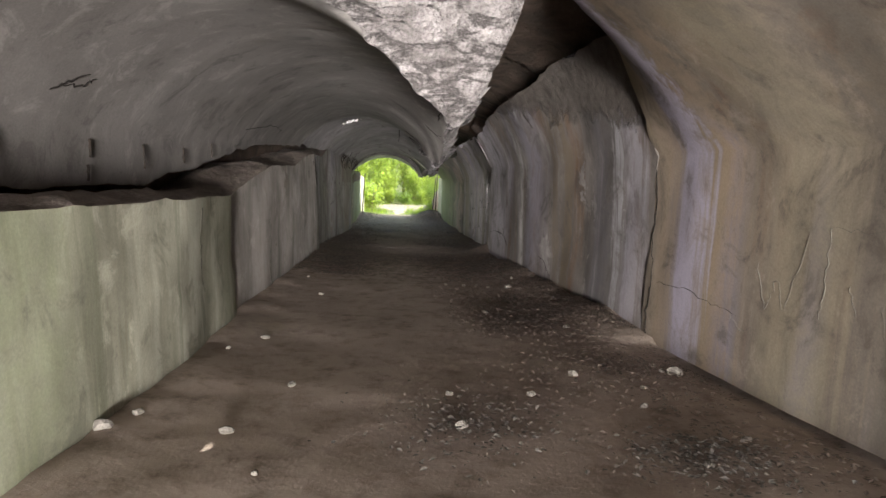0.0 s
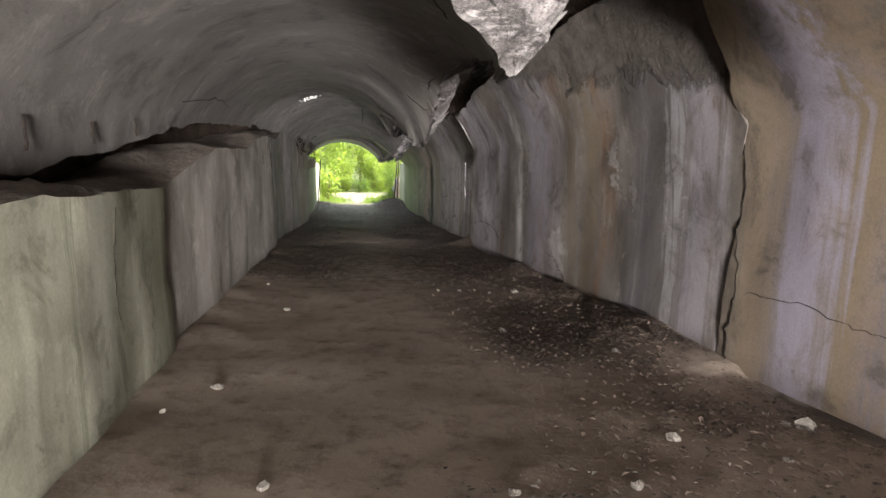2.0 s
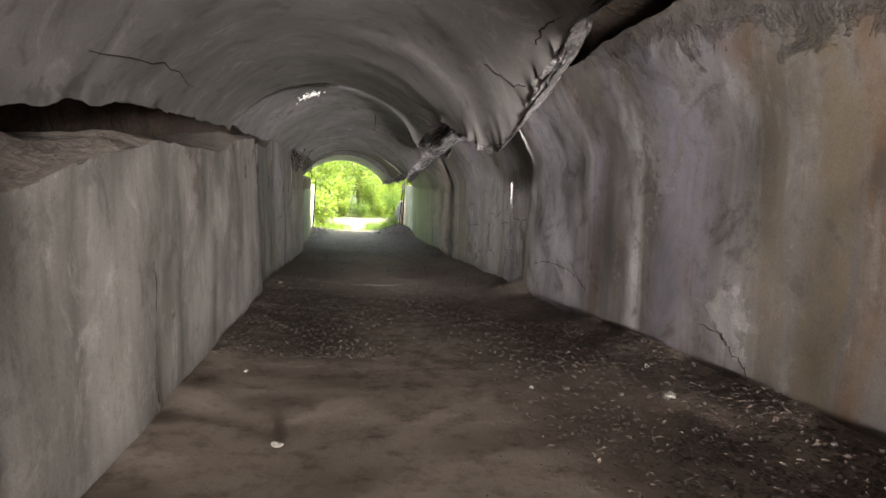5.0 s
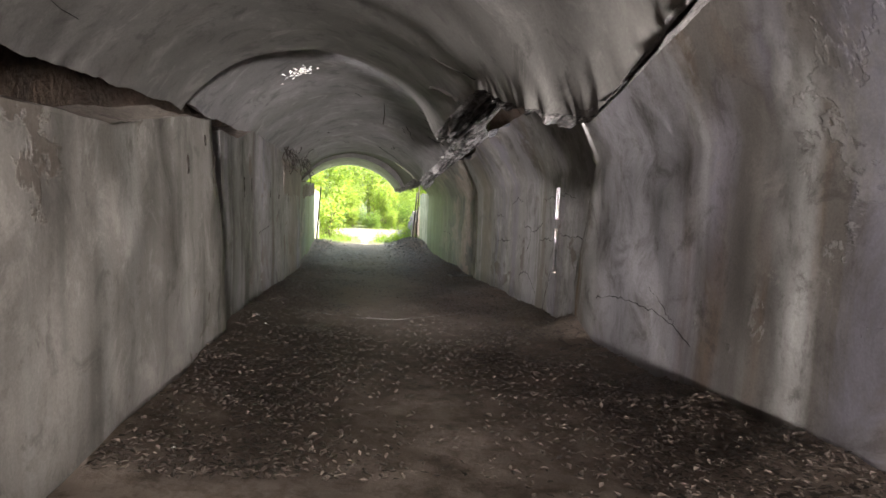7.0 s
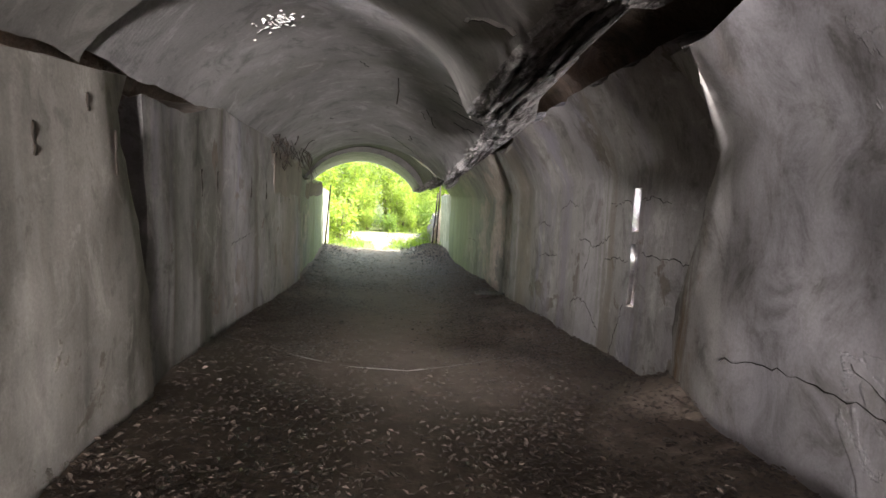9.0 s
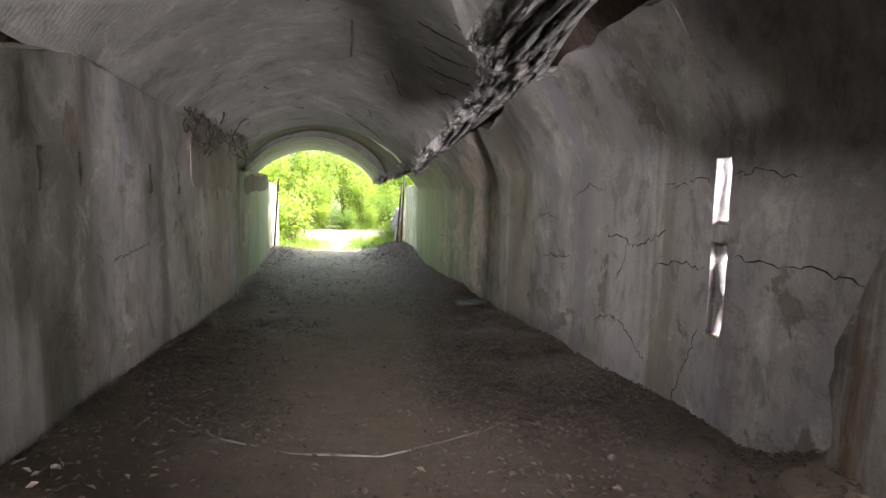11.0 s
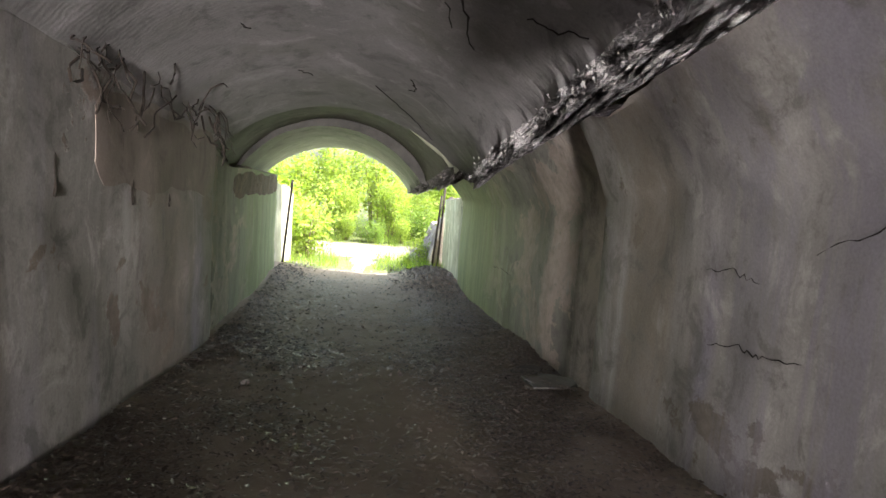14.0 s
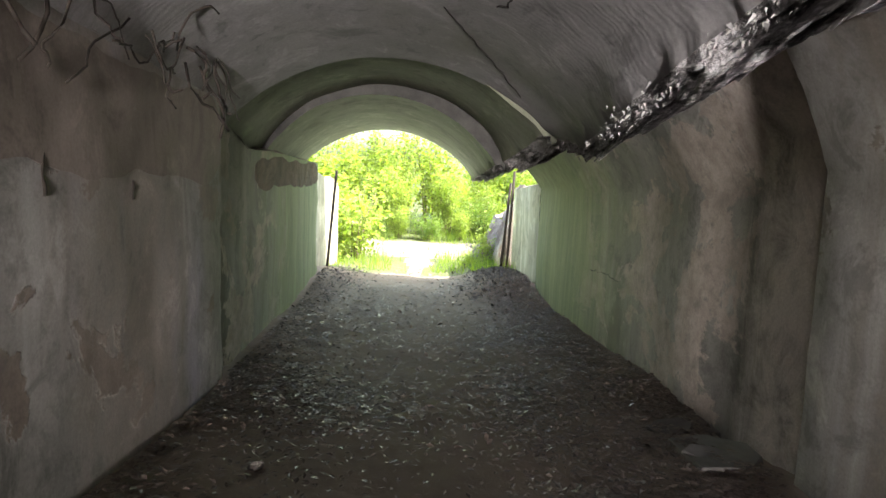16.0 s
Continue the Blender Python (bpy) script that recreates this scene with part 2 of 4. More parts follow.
def dirt(name):
    m, n, l, b = base_mat(name, 0.95)
    big = noise_node(m, 0.7, 4, (1, 1, 1), 0.6, (3, 1, 0))
    mid = noise_node(m, 5.0, 6, (1, 1, 1), 0.7, (1, 5, 0))
    fine = noise_node(m, 55.0, 4, (1, 1, 1), 0.7)
    col = mixc(m, ramp(m, big, [(0.35, grey(0)), (0.65, grey(1))]), (0.33, 0.268, 0.226), (0.44, 0.365, 0.308))
    col = mixc(m, ramp(m, mid, [(0.48, grey(0)), (0.70, grey(0.75))]), col, (0.135, 0.103, 0.086))
    col = mixc(m, ramp(m, fine, [(0.62, grey(0)), (0.74, grey(0.5))]), col, (0.30, 0.27, 0.24))
    # darker brown further along the tunnel, with a ragged border
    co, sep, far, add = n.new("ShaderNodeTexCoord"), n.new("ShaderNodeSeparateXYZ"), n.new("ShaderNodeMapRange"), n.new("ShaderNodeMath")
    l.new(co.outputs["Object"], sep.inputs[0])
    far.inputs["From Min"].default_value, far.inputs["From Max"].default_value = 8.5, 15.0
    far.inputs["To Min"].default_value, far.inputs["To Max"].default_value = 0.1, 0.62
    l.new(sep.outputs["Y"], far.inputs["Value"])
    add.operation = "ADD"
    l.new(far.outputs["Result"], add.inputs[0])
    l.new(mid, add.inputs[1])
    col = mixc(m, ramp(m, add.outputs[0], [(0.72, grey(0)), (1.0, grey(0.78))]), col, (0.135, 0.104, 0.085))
    l.new(col, b.inputs["Base Color"])
    add_bump(m, b, (mid, 0.35, 0.03), (fine, 0.35, 0.006))
    return m


def plain(name, c1, c2, scale, rough=0.8, bump=0.3, metal=0.0, dist=0.01):
    m, n, l, b = base_mat(name, rough)
    a = noise_node(m, scale, 6, (1, 1, 1), 0.65)
    l.new(ramp(m, a, [(0.3, c1), (0.7, c2)]), b.inputs["Base Color"])
    b.inputs["Metallic"].default_value = metal
    add_bump(m, b, (a, bump, dist))
    return m


def leaf_mat(name, c1, c2, trans=0.5):
    m, n, l, b = base_mat(name, 0.5, 0.4)
    g = n.new("ShaderNodeNewGeometry")
    col = ramp(m, g.outputs["Random Per Island"], [(0.0, c1), (1.0, c2)])
    l.new(col, b.inputs["Base Color"])
    t, mix = n.new("ShaderNodeBsdfTranslucent"), n.new("ShaderNodeMixShader")
    l.new(mixc(m, 1.0, col, (1.6, 1.7, 0.6), "MULTIPLY"), t.inputs["Color"])
    mix.inputs[0].default_value = trans
    l.new(b.outputs[0], mix.inputs[1])
    l.new(t.outputs[0], mix.inputs[2])
    l.new(mix.outputs[0], n["Material Output"].inputs[0])
    return m


RUST, WHITE, SOOT, MAUVE, OCHRE = (0.15, 0.092, 0.055), (0.44, 0.42, 0.41), (0.065, 0.058, 0.055), (0.235, 0.215, 0.265), (0.235, 0.185, 0.13)
M_LEFT_A = concrete("pale_concrete_left", (0.36, 0.35, 0.28), (0.24, 0.235, 0.18), [((0.17, 0.165, 0.12), 3.2, 1, 0.53), ((0.45, 0.44, 0.36), 2.4, 4, 0.56)], 0.35, bands=((4.9, 0.10, (0.16, 0.17, 0.12), 0.7), (5.4, 0.3, (0.36, 0.36, 0.30), 0.6), (3.6, 0.14, (0.17, 0.175, 0.12), 0.7), (6.6, 0.3, (0.20, 0.21, 0.15), 0.6), (3.0, 0.6, (0.28, 0.31, 0.19), 0.6)))
M_LEFT_B = concrete("grey_concrete_left", (0.34, 0.31, 0.288), (0.235, 0.212, 0.194), [((0.13, 0.12, 0.105), 3.0, 2, 0.55), ((0.37, 0.35, 0.33), 1.6, 5, 0.57)], 0.45, peel=(0.20, 0.165, 0.14), peel_at=0.63)
M_RIGHT_A = concrete("stained_concrete_right", (0.22, 0.185, 0.152), (0.145, 0.121, 0.10), [(OCHRE, 1.1, 3, 0.5), (MAUVE, 1.3, 6, 0.54), (RUST, 2.6, 8, 0.6)], 0.4, bands=((5.62, 0.30, (0.33, 0.30, 0.37), 0.9), (5.15, 0.26, (0.265, 0.20, 0.14), 0.75), (6.1, 0.22, (0.27, 0.21, 0.16), 0.7), (4.2, 0.5, (0.27, 0.235, 0.17), 0.7), (3.4, 0.35, (0.16, 0.145, 0.125), 0.6)))
M_RIGHT_B = concrete("streaked_concrete_right", crown=((0.15, 0.128, 0.115), 0.0616, 1.30), light=(0.20, 0.177, 0.164), dark=(0.13, 0.112, 0.102), streaks=[(SOOT, 1.5, 2, 0.54), (RUST, 2.3, 7, 0.55), (WHITE, 2.1, 9, 0.58), (MAUVE, 1.0, 1, 0.56)], soil=0.55, peel=(0.30, 0.275, 0.265), peel_at=0.60, bands=((6.75, 0.3, (0.32, 0.30, 0.33), 0.8), (7.5, 0.5, (0.10, 0.092, 0.098), 0.9), (7.15, 0.14, (0.36, 0.35, 0.37), 0.75), (8.75, 0.26, (0.15, 0.116, 0.078), 0.85), (9.2, 0.14, (0.135, 0.105, 0.075), 0.7), (10.3, 0.4, (0.22, 0.205, 0.25), 0.7), (11.4, 0.3, (0.15, 0.13, 0.12), 0.6), (12.9, 1.1, (0.36, 0.335, 0.365), 0.9), (13.9, 0.4, (0.36, 0.335, 0.33), 0.8)))
M_WALL_C = concrete("dull_concrete", (0.28, 0.26, 0.25), (0.17, 0.16, 0.15), [((0.12, 0.10, 0.085), 2.0, 3, 0.55), (MAUVE, 1.6, 5, 0.57), (WHITE, 2.4, 11, 0.63)], 0.6, peel=(0.20, 0.155, 0.13), peel_at=0.595, bands=((17.4, 0.5, (0.27, 0.25, 0.275), 0.6), (20.4, 0.8, (0.25, 0.205, 0.18), 0.6), (15.1, 0.2, (0.2, 0.19, 0.19), 0.5)))
M_WALL_CR = concrete("pale_dull_concrete", (0.37, 0.345, 0.335), (0.24, 0.222, 0.212), [((0.17, 0.145, 0.12), 2.0, 3, 0.55), (MAUVE, 1.6, 5, 0.57), (WHITE, 2.4, 11, 0.61)], 0.6, peel=(0.21, 0.175, 0.15), peel_at=0.60, bands=((16.7, 0.42, (0.40, 0.37, 0.39), 0.85), (17.6, 0.22, (0.27, 0.245, 0.29), 0.8), (18.3, 0.24, (0.26, 0.24, 0.28), 0.7), (16.1, 0.2, (0.20, 0.17, 0.14), 0.75), (19.6, 0.6, (0.24, 0.20, 0.165), 0.7)))
M_WALL_D = concrete("exit_green_concrete", (0.25, 0.235, 0.215), (0.15, 0.14, 0.128), [((0.10, 0.092, 0.075), 2.0, 4, 0.54), ((0.27, 0.26, 0.22), 2.2, 7, 0.58)], 0.5, peel=(0.38, 0.315, 0.275), peel_at=0.50, exit_green=((0.175, 0.22, 0.10), 22.2, 25.2), bands=((20.85, 0.5, (0.55, 0.48, 0.44), 0.9),))
M_VAULT = concrete("vault_concrete", (0.20, 0.187, 0.178), (0.14, 0.129, 0.122), [((0.14, 0.128, 0.118), 0.9, 3, 0.56)], 0.25, runs=0.0)
M_VAULT_C = concrete("board_marked_vault_concrete", (0.245, 0.23, 0.235), (0.16, 0.15, 0.151), [((0.15, 0.14, 0.13), 0.9, 6, 0.56)], 0.35, boards=7.0, runs=0.0)
M_VAULT_D = concrete("damp_vault_concrete", (0.15, 0.15, 0.115), (0.09, 0.092, 0.066), [((0.10, 0.11, 0.07), 0.9, 6, 0.54)], 0.5, runs=0.0)
M_BREAK = rubble("broken_concrete", (0.40, 0.37, 0.37), (0.13, 0.116, 0.113), 3.2, 2.4)
# paler copy of broken_concrete, headlamp light on the rim painted in
M_BREAK_LIT = rubble("lamplit_broken_concrete", (0.62, 0.585, 0.60), (0.27, 0.25, 0.25), 3.2, 2.4)
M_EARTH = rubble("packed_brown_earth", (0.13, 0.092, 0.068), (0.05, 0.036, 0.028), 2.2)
M_LEDGE = rubble("dusty_ledge", (0.24, 0.20, 0.17), (0.12, 0.095, 0.08), 2.4)
M_BARE = concrete("bare_brown_render", (0.215, 0.178, 0.158), (0.15, 0.12, 0.105), (), 0.4)
M_PATCH = rubble("spalled_plaster", (0.52, 0.45, 0.405), (0.20, 0.145, 0.12), 2.6)
M_SPLINTER = plain("pale_splinters", (0.16, 0.15, 0.15), (0.42, 0.40, 0.40), 14.0, 0.9, 0.3)
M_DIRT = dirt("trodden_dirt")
M_STONE = plain("pale_stone", (0.11, 0.098, 0.085), (0.24, 0.22, 0.195), 9.0, 0.9, 0.5)
M_GRAVEL = plain("dark_gravel", (0.05, 0.045, 0.04), (0.17, 0.155, 0.14), 12.0, 0.9, 0.5)
M_SLABSTONE = plain("grey_slab_stone", (0.075, 0.07, 0.066), (0.145, 0.135, 0.127), 5.0, 0.85, 0.4)
M_SCRATCH = plain("scratch_grey", (0.11, 0.10, 0.088), (0.16, 0.145, 0.125), 12.0, 0.95, 0.2)
# dark vault end faces, painted darker still against the frontal lamp light
M_CAP = plain("shade_dark_concrete", (0.022, 0.021, 0.02), (0.06, 0.056, 0.052), 5.0, 0.95, 0.6, 0.0, 0.03)
M_IRON = plain("rusty_iron", (0.010, 0.008, 0.007), (0.028, 0.019, 0.014), 22.0, 0.85, 0.4)
M_CRACK = plain("dark_crack_dirt", (0.012, 0.010, 0.009), (0.03, 0.025, 0.022), 14.0, 0.95, 0.4)
M_FLOOR_LINE = plain("pale_floor_line", (0.14, 0.13, 0.12), (0.32, 0.30, 0.29), 20.0, 0.3, 0.1)
M_LITTER = leaf_mat("dry_leaves", (0.05, 0.037, 0.03), (0.165, 0.128, 0.108), 0.03)
M_CHIP = plain("dusty_chips", (0.07, 0.06, 0.052), (0.17, 0.15, 0.13), 9.0, 0.95, 0.3)
M_LEAF = leaf_mat("bright_leaves", (0.13, 0.19, 0.035), (0.27, 0.33, 0.08), 0.55)
M_LEAF_DK = leaf_mat("deep_green_leaves", (0.07, 0.12, 0.025), (0.16, 0.23, 0.05), 0.5)
M_STEM = plain("green_brown_stem", (0.10, 0.085, 0.045), (0.20, 0.17, 0.09), 12.0, 0.7, 0.2)
M_GRASS = leaf_mat("grass_blades", (0.10, 0.17, 0.03), (0.22, 0.28, 0.07), 0.55)
M_PATH = rubble("sunlit_gravel_path", (0.22, 0.20, 0.165), (0.14, 0.125, 0.10), 2.0)
M_FIELD = rubble("green_ground", (0.10, 0.12, 0.04), (0.05, 0.06, 0.025), 1.2)

# ---- ground: one sheet through the tunnel to the horizon ----
LEFT_X = [(-12, -1.6), (-6, -1.75), (3, -2.0), (5, -2.05), (7.0, -2.3), (9, -2.45), (13.5, -2.72), (14.5, -2.95), (21.5, -3.12), (22.5, -3.22), (27, -3.5), (30, -3.7)]
RIGHT_X = [(-12, 3.5), (-6, 3.2), (3.5, 2.55), (6.45, 2.05), (8.2, 1.78), (9.6, 1.52), (12, 1.17), (13.6, 1.0), (14.3, 1.12), (15.5, 1.02), (17.5, 0.9), (20.4, 0.62), (21.2, 0.66), (22.7, 0.45), (26, -0.05), (30, -0.4)]


def mound(x, y, cx, cy, rx, ry, h):
    d = ((x - cx) / rx) ** 2 + ((y - cy) / ry) ** 2
    return h * math.exp(-d)


def ground_z(x, y):
    z = fl(y)
    if -14 < y < 40 and -9 < x < 7:
        lx, rx = lerp_table(y, LEFT_X), lerp_table(y, RIGHT_X)
        z += 0.011 * fbm(x, y, 0, 1.4, 2, 3) + 0.006 * nz(x, y, 0, 7, 5) + (0.016 * fbm(x, y, 0, 4.5, 7, 2) if y > 20 else 0)
        if y < 27:
            z += 0.14 * math.exp(-((rx - x) / 0.55) ** 2) * min(1.0, max(0.0, (y - 5.6) / 1.6)) * (1 - 0.75 * min(1.0, max(0.0, (y - 12.0) / 1.5))) + 0.06 * math.exp(-((x - lx) / 0.4) ** 2)
            near = math.exp(-((rx - x) / 0.4) ** 2) * min(1.0, max(0.0, (y - 6.0) / 0.8)) + 0.5 * math.exp(-((x - lx) / 0.3) ** 2)
            z -= 0.05 * math.exp(-((rx - x) / 0.25) ** 2) * (y < 6.1)
            z += near * (0.05 * fbm(x, y, 0, 1.3, 8, 4) + 0.02 * nz(x, y, 0, 6, 2))
        z += mound(x, y, 1.3, 14.2, 0.55, 0.5, 0.28) + mound(x, y, -2.9, 14.6, 0.5, 0.45, 0.05)
        z += mound(x, y, -0.55, 27.3, 0.6, 1.3, 0.30) + mound(x, y, -3.7, 27.2, 0.5, 1.3, 0.22)
        z -= mound(x, y, 0.75, 21.2, 0.35, 0.5, 0.10)
    if y > 27:                          # banks on either side of the cutting
        k = min(1.0, (y - 27) / 3) * (1 - min(1.0, max(0.0, (y - 30.5) / 3)))
        z += k * (1.5 * min(1, max(0, (-3.9 - x) / 1.6)) + 1.7 * min(1, max(0, (x + 0.25) / 1.2)))
    return z


def axis(lo, hi, fine_lo, fine_hi, step, grow=1.35):
    a = [fine_lo]
    while a[-1] < fine_hi:
        a.append(a[-1] + step)
    s = step
    while a[-1] < hi:
        s *= grow
        a.append(a[-1] + s)
    s = step
    while a[0] > lo:
        s *= grow
        a.insert(0, a[0] - s)
    return a


gx, gy = axis(-900, 900, -5.0, 4.0, 0.09), axis(-900, 900, -5.0, 37.0, 0.1)
verts = [(x, y, ground_z(x, y)) for y in gy for x in gx]
faces, idx = [], []
for j in range(len(gy) - 1):
    for i in range(len(gx) - 1):
        faces.append((j * len(gx) + i, j * len(gx) + i + 1, (j + 1) * len(gx) + i + 1, (j + 1) * len(gx) + i))
        x, y = gx[i], gy[j]
        w = 0.35 * nz(x, y, 0, 0.9, 3)
        if -14 < y < 28.3 + w and -4.4 < x < 3.5:
            idx.append(0)
        elif 30.7 + w < y < 33.4 + w or (28 <= y <= 31.2 and abs(x + 2.1 + 0.05 * (y - 29)) < 0.22 + w):
            idx.append(1)
        else:
            idx.append(2)
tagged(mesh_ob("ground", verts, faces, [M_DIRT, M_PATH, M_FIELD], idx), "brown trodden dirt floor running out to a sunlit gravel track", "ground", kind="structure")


# ---- tunnel walls ----
WALLS = {}


def wall(name, side, y0, y1, x_table, h_table, cove, mat, label, thick=0.5, rough=0.02, jag=0.05, step=0.14, foot=-0.35, end_lean=0.0):
    """A cast wall. side -1: left. h_table: (y, height of the top of the upright face); cove: rows (y, inward reach, rise) of the arch stump on top."""
    rings, seed = [], y0
    WALLS[name] = (x_table, 13.9 if 13.8 < y0 < 15.6 and side > 0 else y0, rough)
    seed = 13.9 if 13.8 < y0 < 15.6 and side > 0 else y0
    ys = [y0 + (y1 - y0) * k / max(2, int((y1 - y0) / step)) for k in range(max(2, int((y1 - y0) / step)) + 1)]
    hs = [k / 22 for k in range(23)]
    n_cove, n_top = 12, 7
    for y in ys:
        x0, top = lerp_table(y, x_table), lerp_table(y, h_table)
        reach, rise = lerp_table(y, cove) if cove else (0.0, 0.0)
        ring, base = [], fl(y)
        edge = min(y - y0, y1 - y)
        for h in [foot] + ([top * k for k in hs] if foot < 0.5 else [foot + (top - foot) * k for k in hs]):
            q = rough * fbm(x0, y, h, 0.9, seed, 4)
            yy = y + (jag * (fbm(0, y0, h, 2.2, seed, 4) + 0.5 * nz(0, y0, h, 11, 3)) if edge < 1e-6 else 0) - (end_lean * max(0.0, h - 0.8) if y1 - y < 0.6 else 0) * (1 - (y1 - y) / 0.6)
            ring.append((x0 + side * q + side * 0.012 * (edge < 0.05) * (0.02 < abs(y - 22.75)) * (not 15.2 < y < 15.6), yy, base + h))
        for k in range(1, n_cove + 1):
            a = k / n_cove
            hx = reach * (0.72 * a + 0.28 * a * a)
            hz = top + rise * (1.12 * a - 0.12 * a * a)
            yy = y + (2 * jag * fbm(0, y0, hz, 2.6, seed, 4) if edge < 1e-6 else 0) - (end_lean * max(0.0, hz - 0.8) if y1 - y < 0.6 else 0) * (1 - (y1 - y) / 0.6)
            q = rough * fbm(x0, y, hz, 0.9, seed, 4) + ((0.05 if cove else 0.02) * fbm(x0, y, hz, 3, seed, 3) if k == n_cove else 0)
            ring.append((x0 - side * hx + side * q, yy, base + hz + ((0.10 * fbm(0, y, 1, 1.3, seed + 3, 4) if cove else 0.03 * fbm(0, y, 1, 1.3, seed + 3, 4) + 0.018 * nz(0, y, 1, 9, 2)) if k == n_cove else 0)))
        lx, _, lz = ring[-1]
        ox = x0 + side * thick
        for k in range(1, n_top + 1):
            a = k / n_top
            ring.append((lx + (ox - lx) * a, y, lz + 0.05 * fbm(a * 2, y, 0, 1.1, seed + 5, 3) + 0.03 * fbm(a * 2, y, 3, 6.0, seed, 3) + (0.12 if cove else 0.05) * math.sin(a * 3.14)))
        ring.append((ox, y, base + foot))
        rings.append(ring)
    n = len(rings[0])
    seg = [0] * n
    for j in range(len(hs) + n_cove, len(hs) + n_cove + n_top + 1):
        seg[j] = 1
    ob = loft(name, rings, [mat, M_BREAK if cove else M_LEDGE], seg, 0)
    return tagged(ob, label, "wall", kind="structure")


wall("wall_left_1", -1, -12.0, 7.0, LEFT_X, [(-12, 1.35), (3, 1.35), (7, 1.37)], None, M_LEFT_A, "low pale concrete tunnel wall, streaked and greenish, with a broken top", 0.9, 0.03, 0.09)
wall("wall_left_2", -1, 7.12, 14.0, [(7.1, -2.36), (9, -2.45), (13.4, -2.68), (14.0, -2.72)], [(7.1, 1.36), (7.5, 1.42), (8, 1.56), (9.2, 1.74), (11, 1.78), (12.5, 2.03), (14, 2.16)], None, M_LEFT_B, "grey concrete tunnel wall with a cracked earthy ledge on top", 0.9, 0.035, 0.10, end_lean=0.4)
wall("wall_left_3", -1, 14.05, 21.9, [(14.0, -2.76), (14.5, -2.80), (16, -2.94), (21.5, -3.12), (22, -3.15)], [(15.0, 2.1), (16.2, 2.33), (18.4, 2.36), (21.9, 2.25)], None, M_WALL_C, "grey stained concrete tunnel wall meeting the vault", 0.7, 0.03)
wall("wall_left_4", -1, 22.0, 26.9, [(22, -3.26), (27, -3.5)], [(22, 2.2), (23, 1.95), (27, 1.9)], None, M_WALL_D, "green concrete tunnel wall near the exit, algae and exit light in its colour", 0.7, 0.03)
wall("wall_right_1", 1, -12.0, 6.42, RIGHT_X, [(-12, 1.75), (3.3, 1.78), (6.45, 1.9)], [(-12, 1.9, 1.35), (4, 1.6, 1.28), (5.6, 1.25, 1.25), (6.2, 0.72, 1.2), (6.45, 0.5, 1.15)], M_RIGHT_A, "cream and ochre stained concrete wall curving into a broken arch", 0.7, 0.03, 0.07, foot=0.07)
wall("wall_right_2", 1, 6.36, 14.35, [(6.36, 2.085), (6.6, 2.04), (8.2, 1.78), (9.6, 1.52), (12, 1.17), (13.6, 1.0), (14.35, 1.0)], [(6.3, 1.85), (13.7, 1.9)], [(6.3, 0.3, 1.3), (7.7, 0.4, 1.25), (8.6, 0.46, 1.2), (10, 0.5, 1.0), (12, 0.42, 0.8), (13.7, 0.35, 0.6)], M_RIGHT_B, "concrete wall with dark, rusty and white streaks", 0.7, 0.04, 0.06, end_lean=0.4)
C_RIGHT = [(13.9, 1.24), (14.6, 1.12), (15.3, 1.03), (15.5, 1.02), (17.5, 0.9), (20.4, 0.62)]
C_COVE = [(13.9, 0.35, 0.75), (15.4, 0.4, 0.8), (18, 0.5, 0.75), (20.45, 0.28, 0.62)]
wall("wall_right_3", 1, 13.9, 15.345, C_RIGHT, [(13.9, 1.85), (15.4, 1.85)], C_COVE, M_WALL_CR, "narrow concrete wall piece beside a daylit crack", 0.42, 0.03, 0.018, step=0.09)
wall("wall_right_8", 1, 15.315, 15.525, C_RIGHT, [(13.9, 0.58), (15.4, 0.6)], None, M_WALL_CR, "broken concrete below the daylit crack", 0.42, 0.03, 0.0, step=0.04)
wall("wall_right_9", 1, 15.315, 15.525, C_RIGHT, [(13.9, 1.85), (15.4, 1.85)], C_COVE, M_WALL_CR, "concrete above the daylit crack", 0.42, 0.03, 0.0, step=0.04, foot=1.69)
wall("wall_right_10", 1, 15.315, 15.525, C_RIGHT, [(13.9, 1.30), (15.4, 1.29)], None, M_WALL_CR, "concrete lump caught in the daylit crack", 0.3, 0.03, 0.0, step=0.03, foot=1.18)
wall("wall_right_4", 1, 15.52, 20.45, C_RIGHT, [(15.4, 1.85), (20.5, 1.8)], C_COVE, M_WALL_CR, "dull grey concrete wall with a curved top and hairline cracks", 0.42, 0.03, 0.012)


def crack_lip(name, label, y_edge, grow, reach, inset=0.006):
    """Ragged broken lip standing into the crack; reach: (height, how far it narrows the crack)."""
    rings = []
    for k in range(46):
        h = 0.5 + 1.25 * k / 45
        w = lerp_table(h, reach) + 0.012 * fbm(0, y_edge, h, 9, 3, 4)
        x, z = lerp_table(y_edge, C_RIGHT) + inset, fl(y_edge) + h
        a, e = y_edge - grow * 0.03, y_edge + grow * max(w, 0.003)
        rings.append([(x + 0.01 * fbm(0, 1, h, 7, 5, 3), a, z), (x + 0.014 * fbm(0, 2, h, 8, 5, 3), e - grow * 0.012, z), (x + 0.03, e, z),
                      (x + 0.12 + 0.02 * fbm(0, 4, h, 6, 5, 3), e - grow * 0.004, z), (x + 0.16, a, z)])
    tagged(loft(name, rings, [M_WALL_CR], [0] * 5, 0), label, "wall", kind="structure")


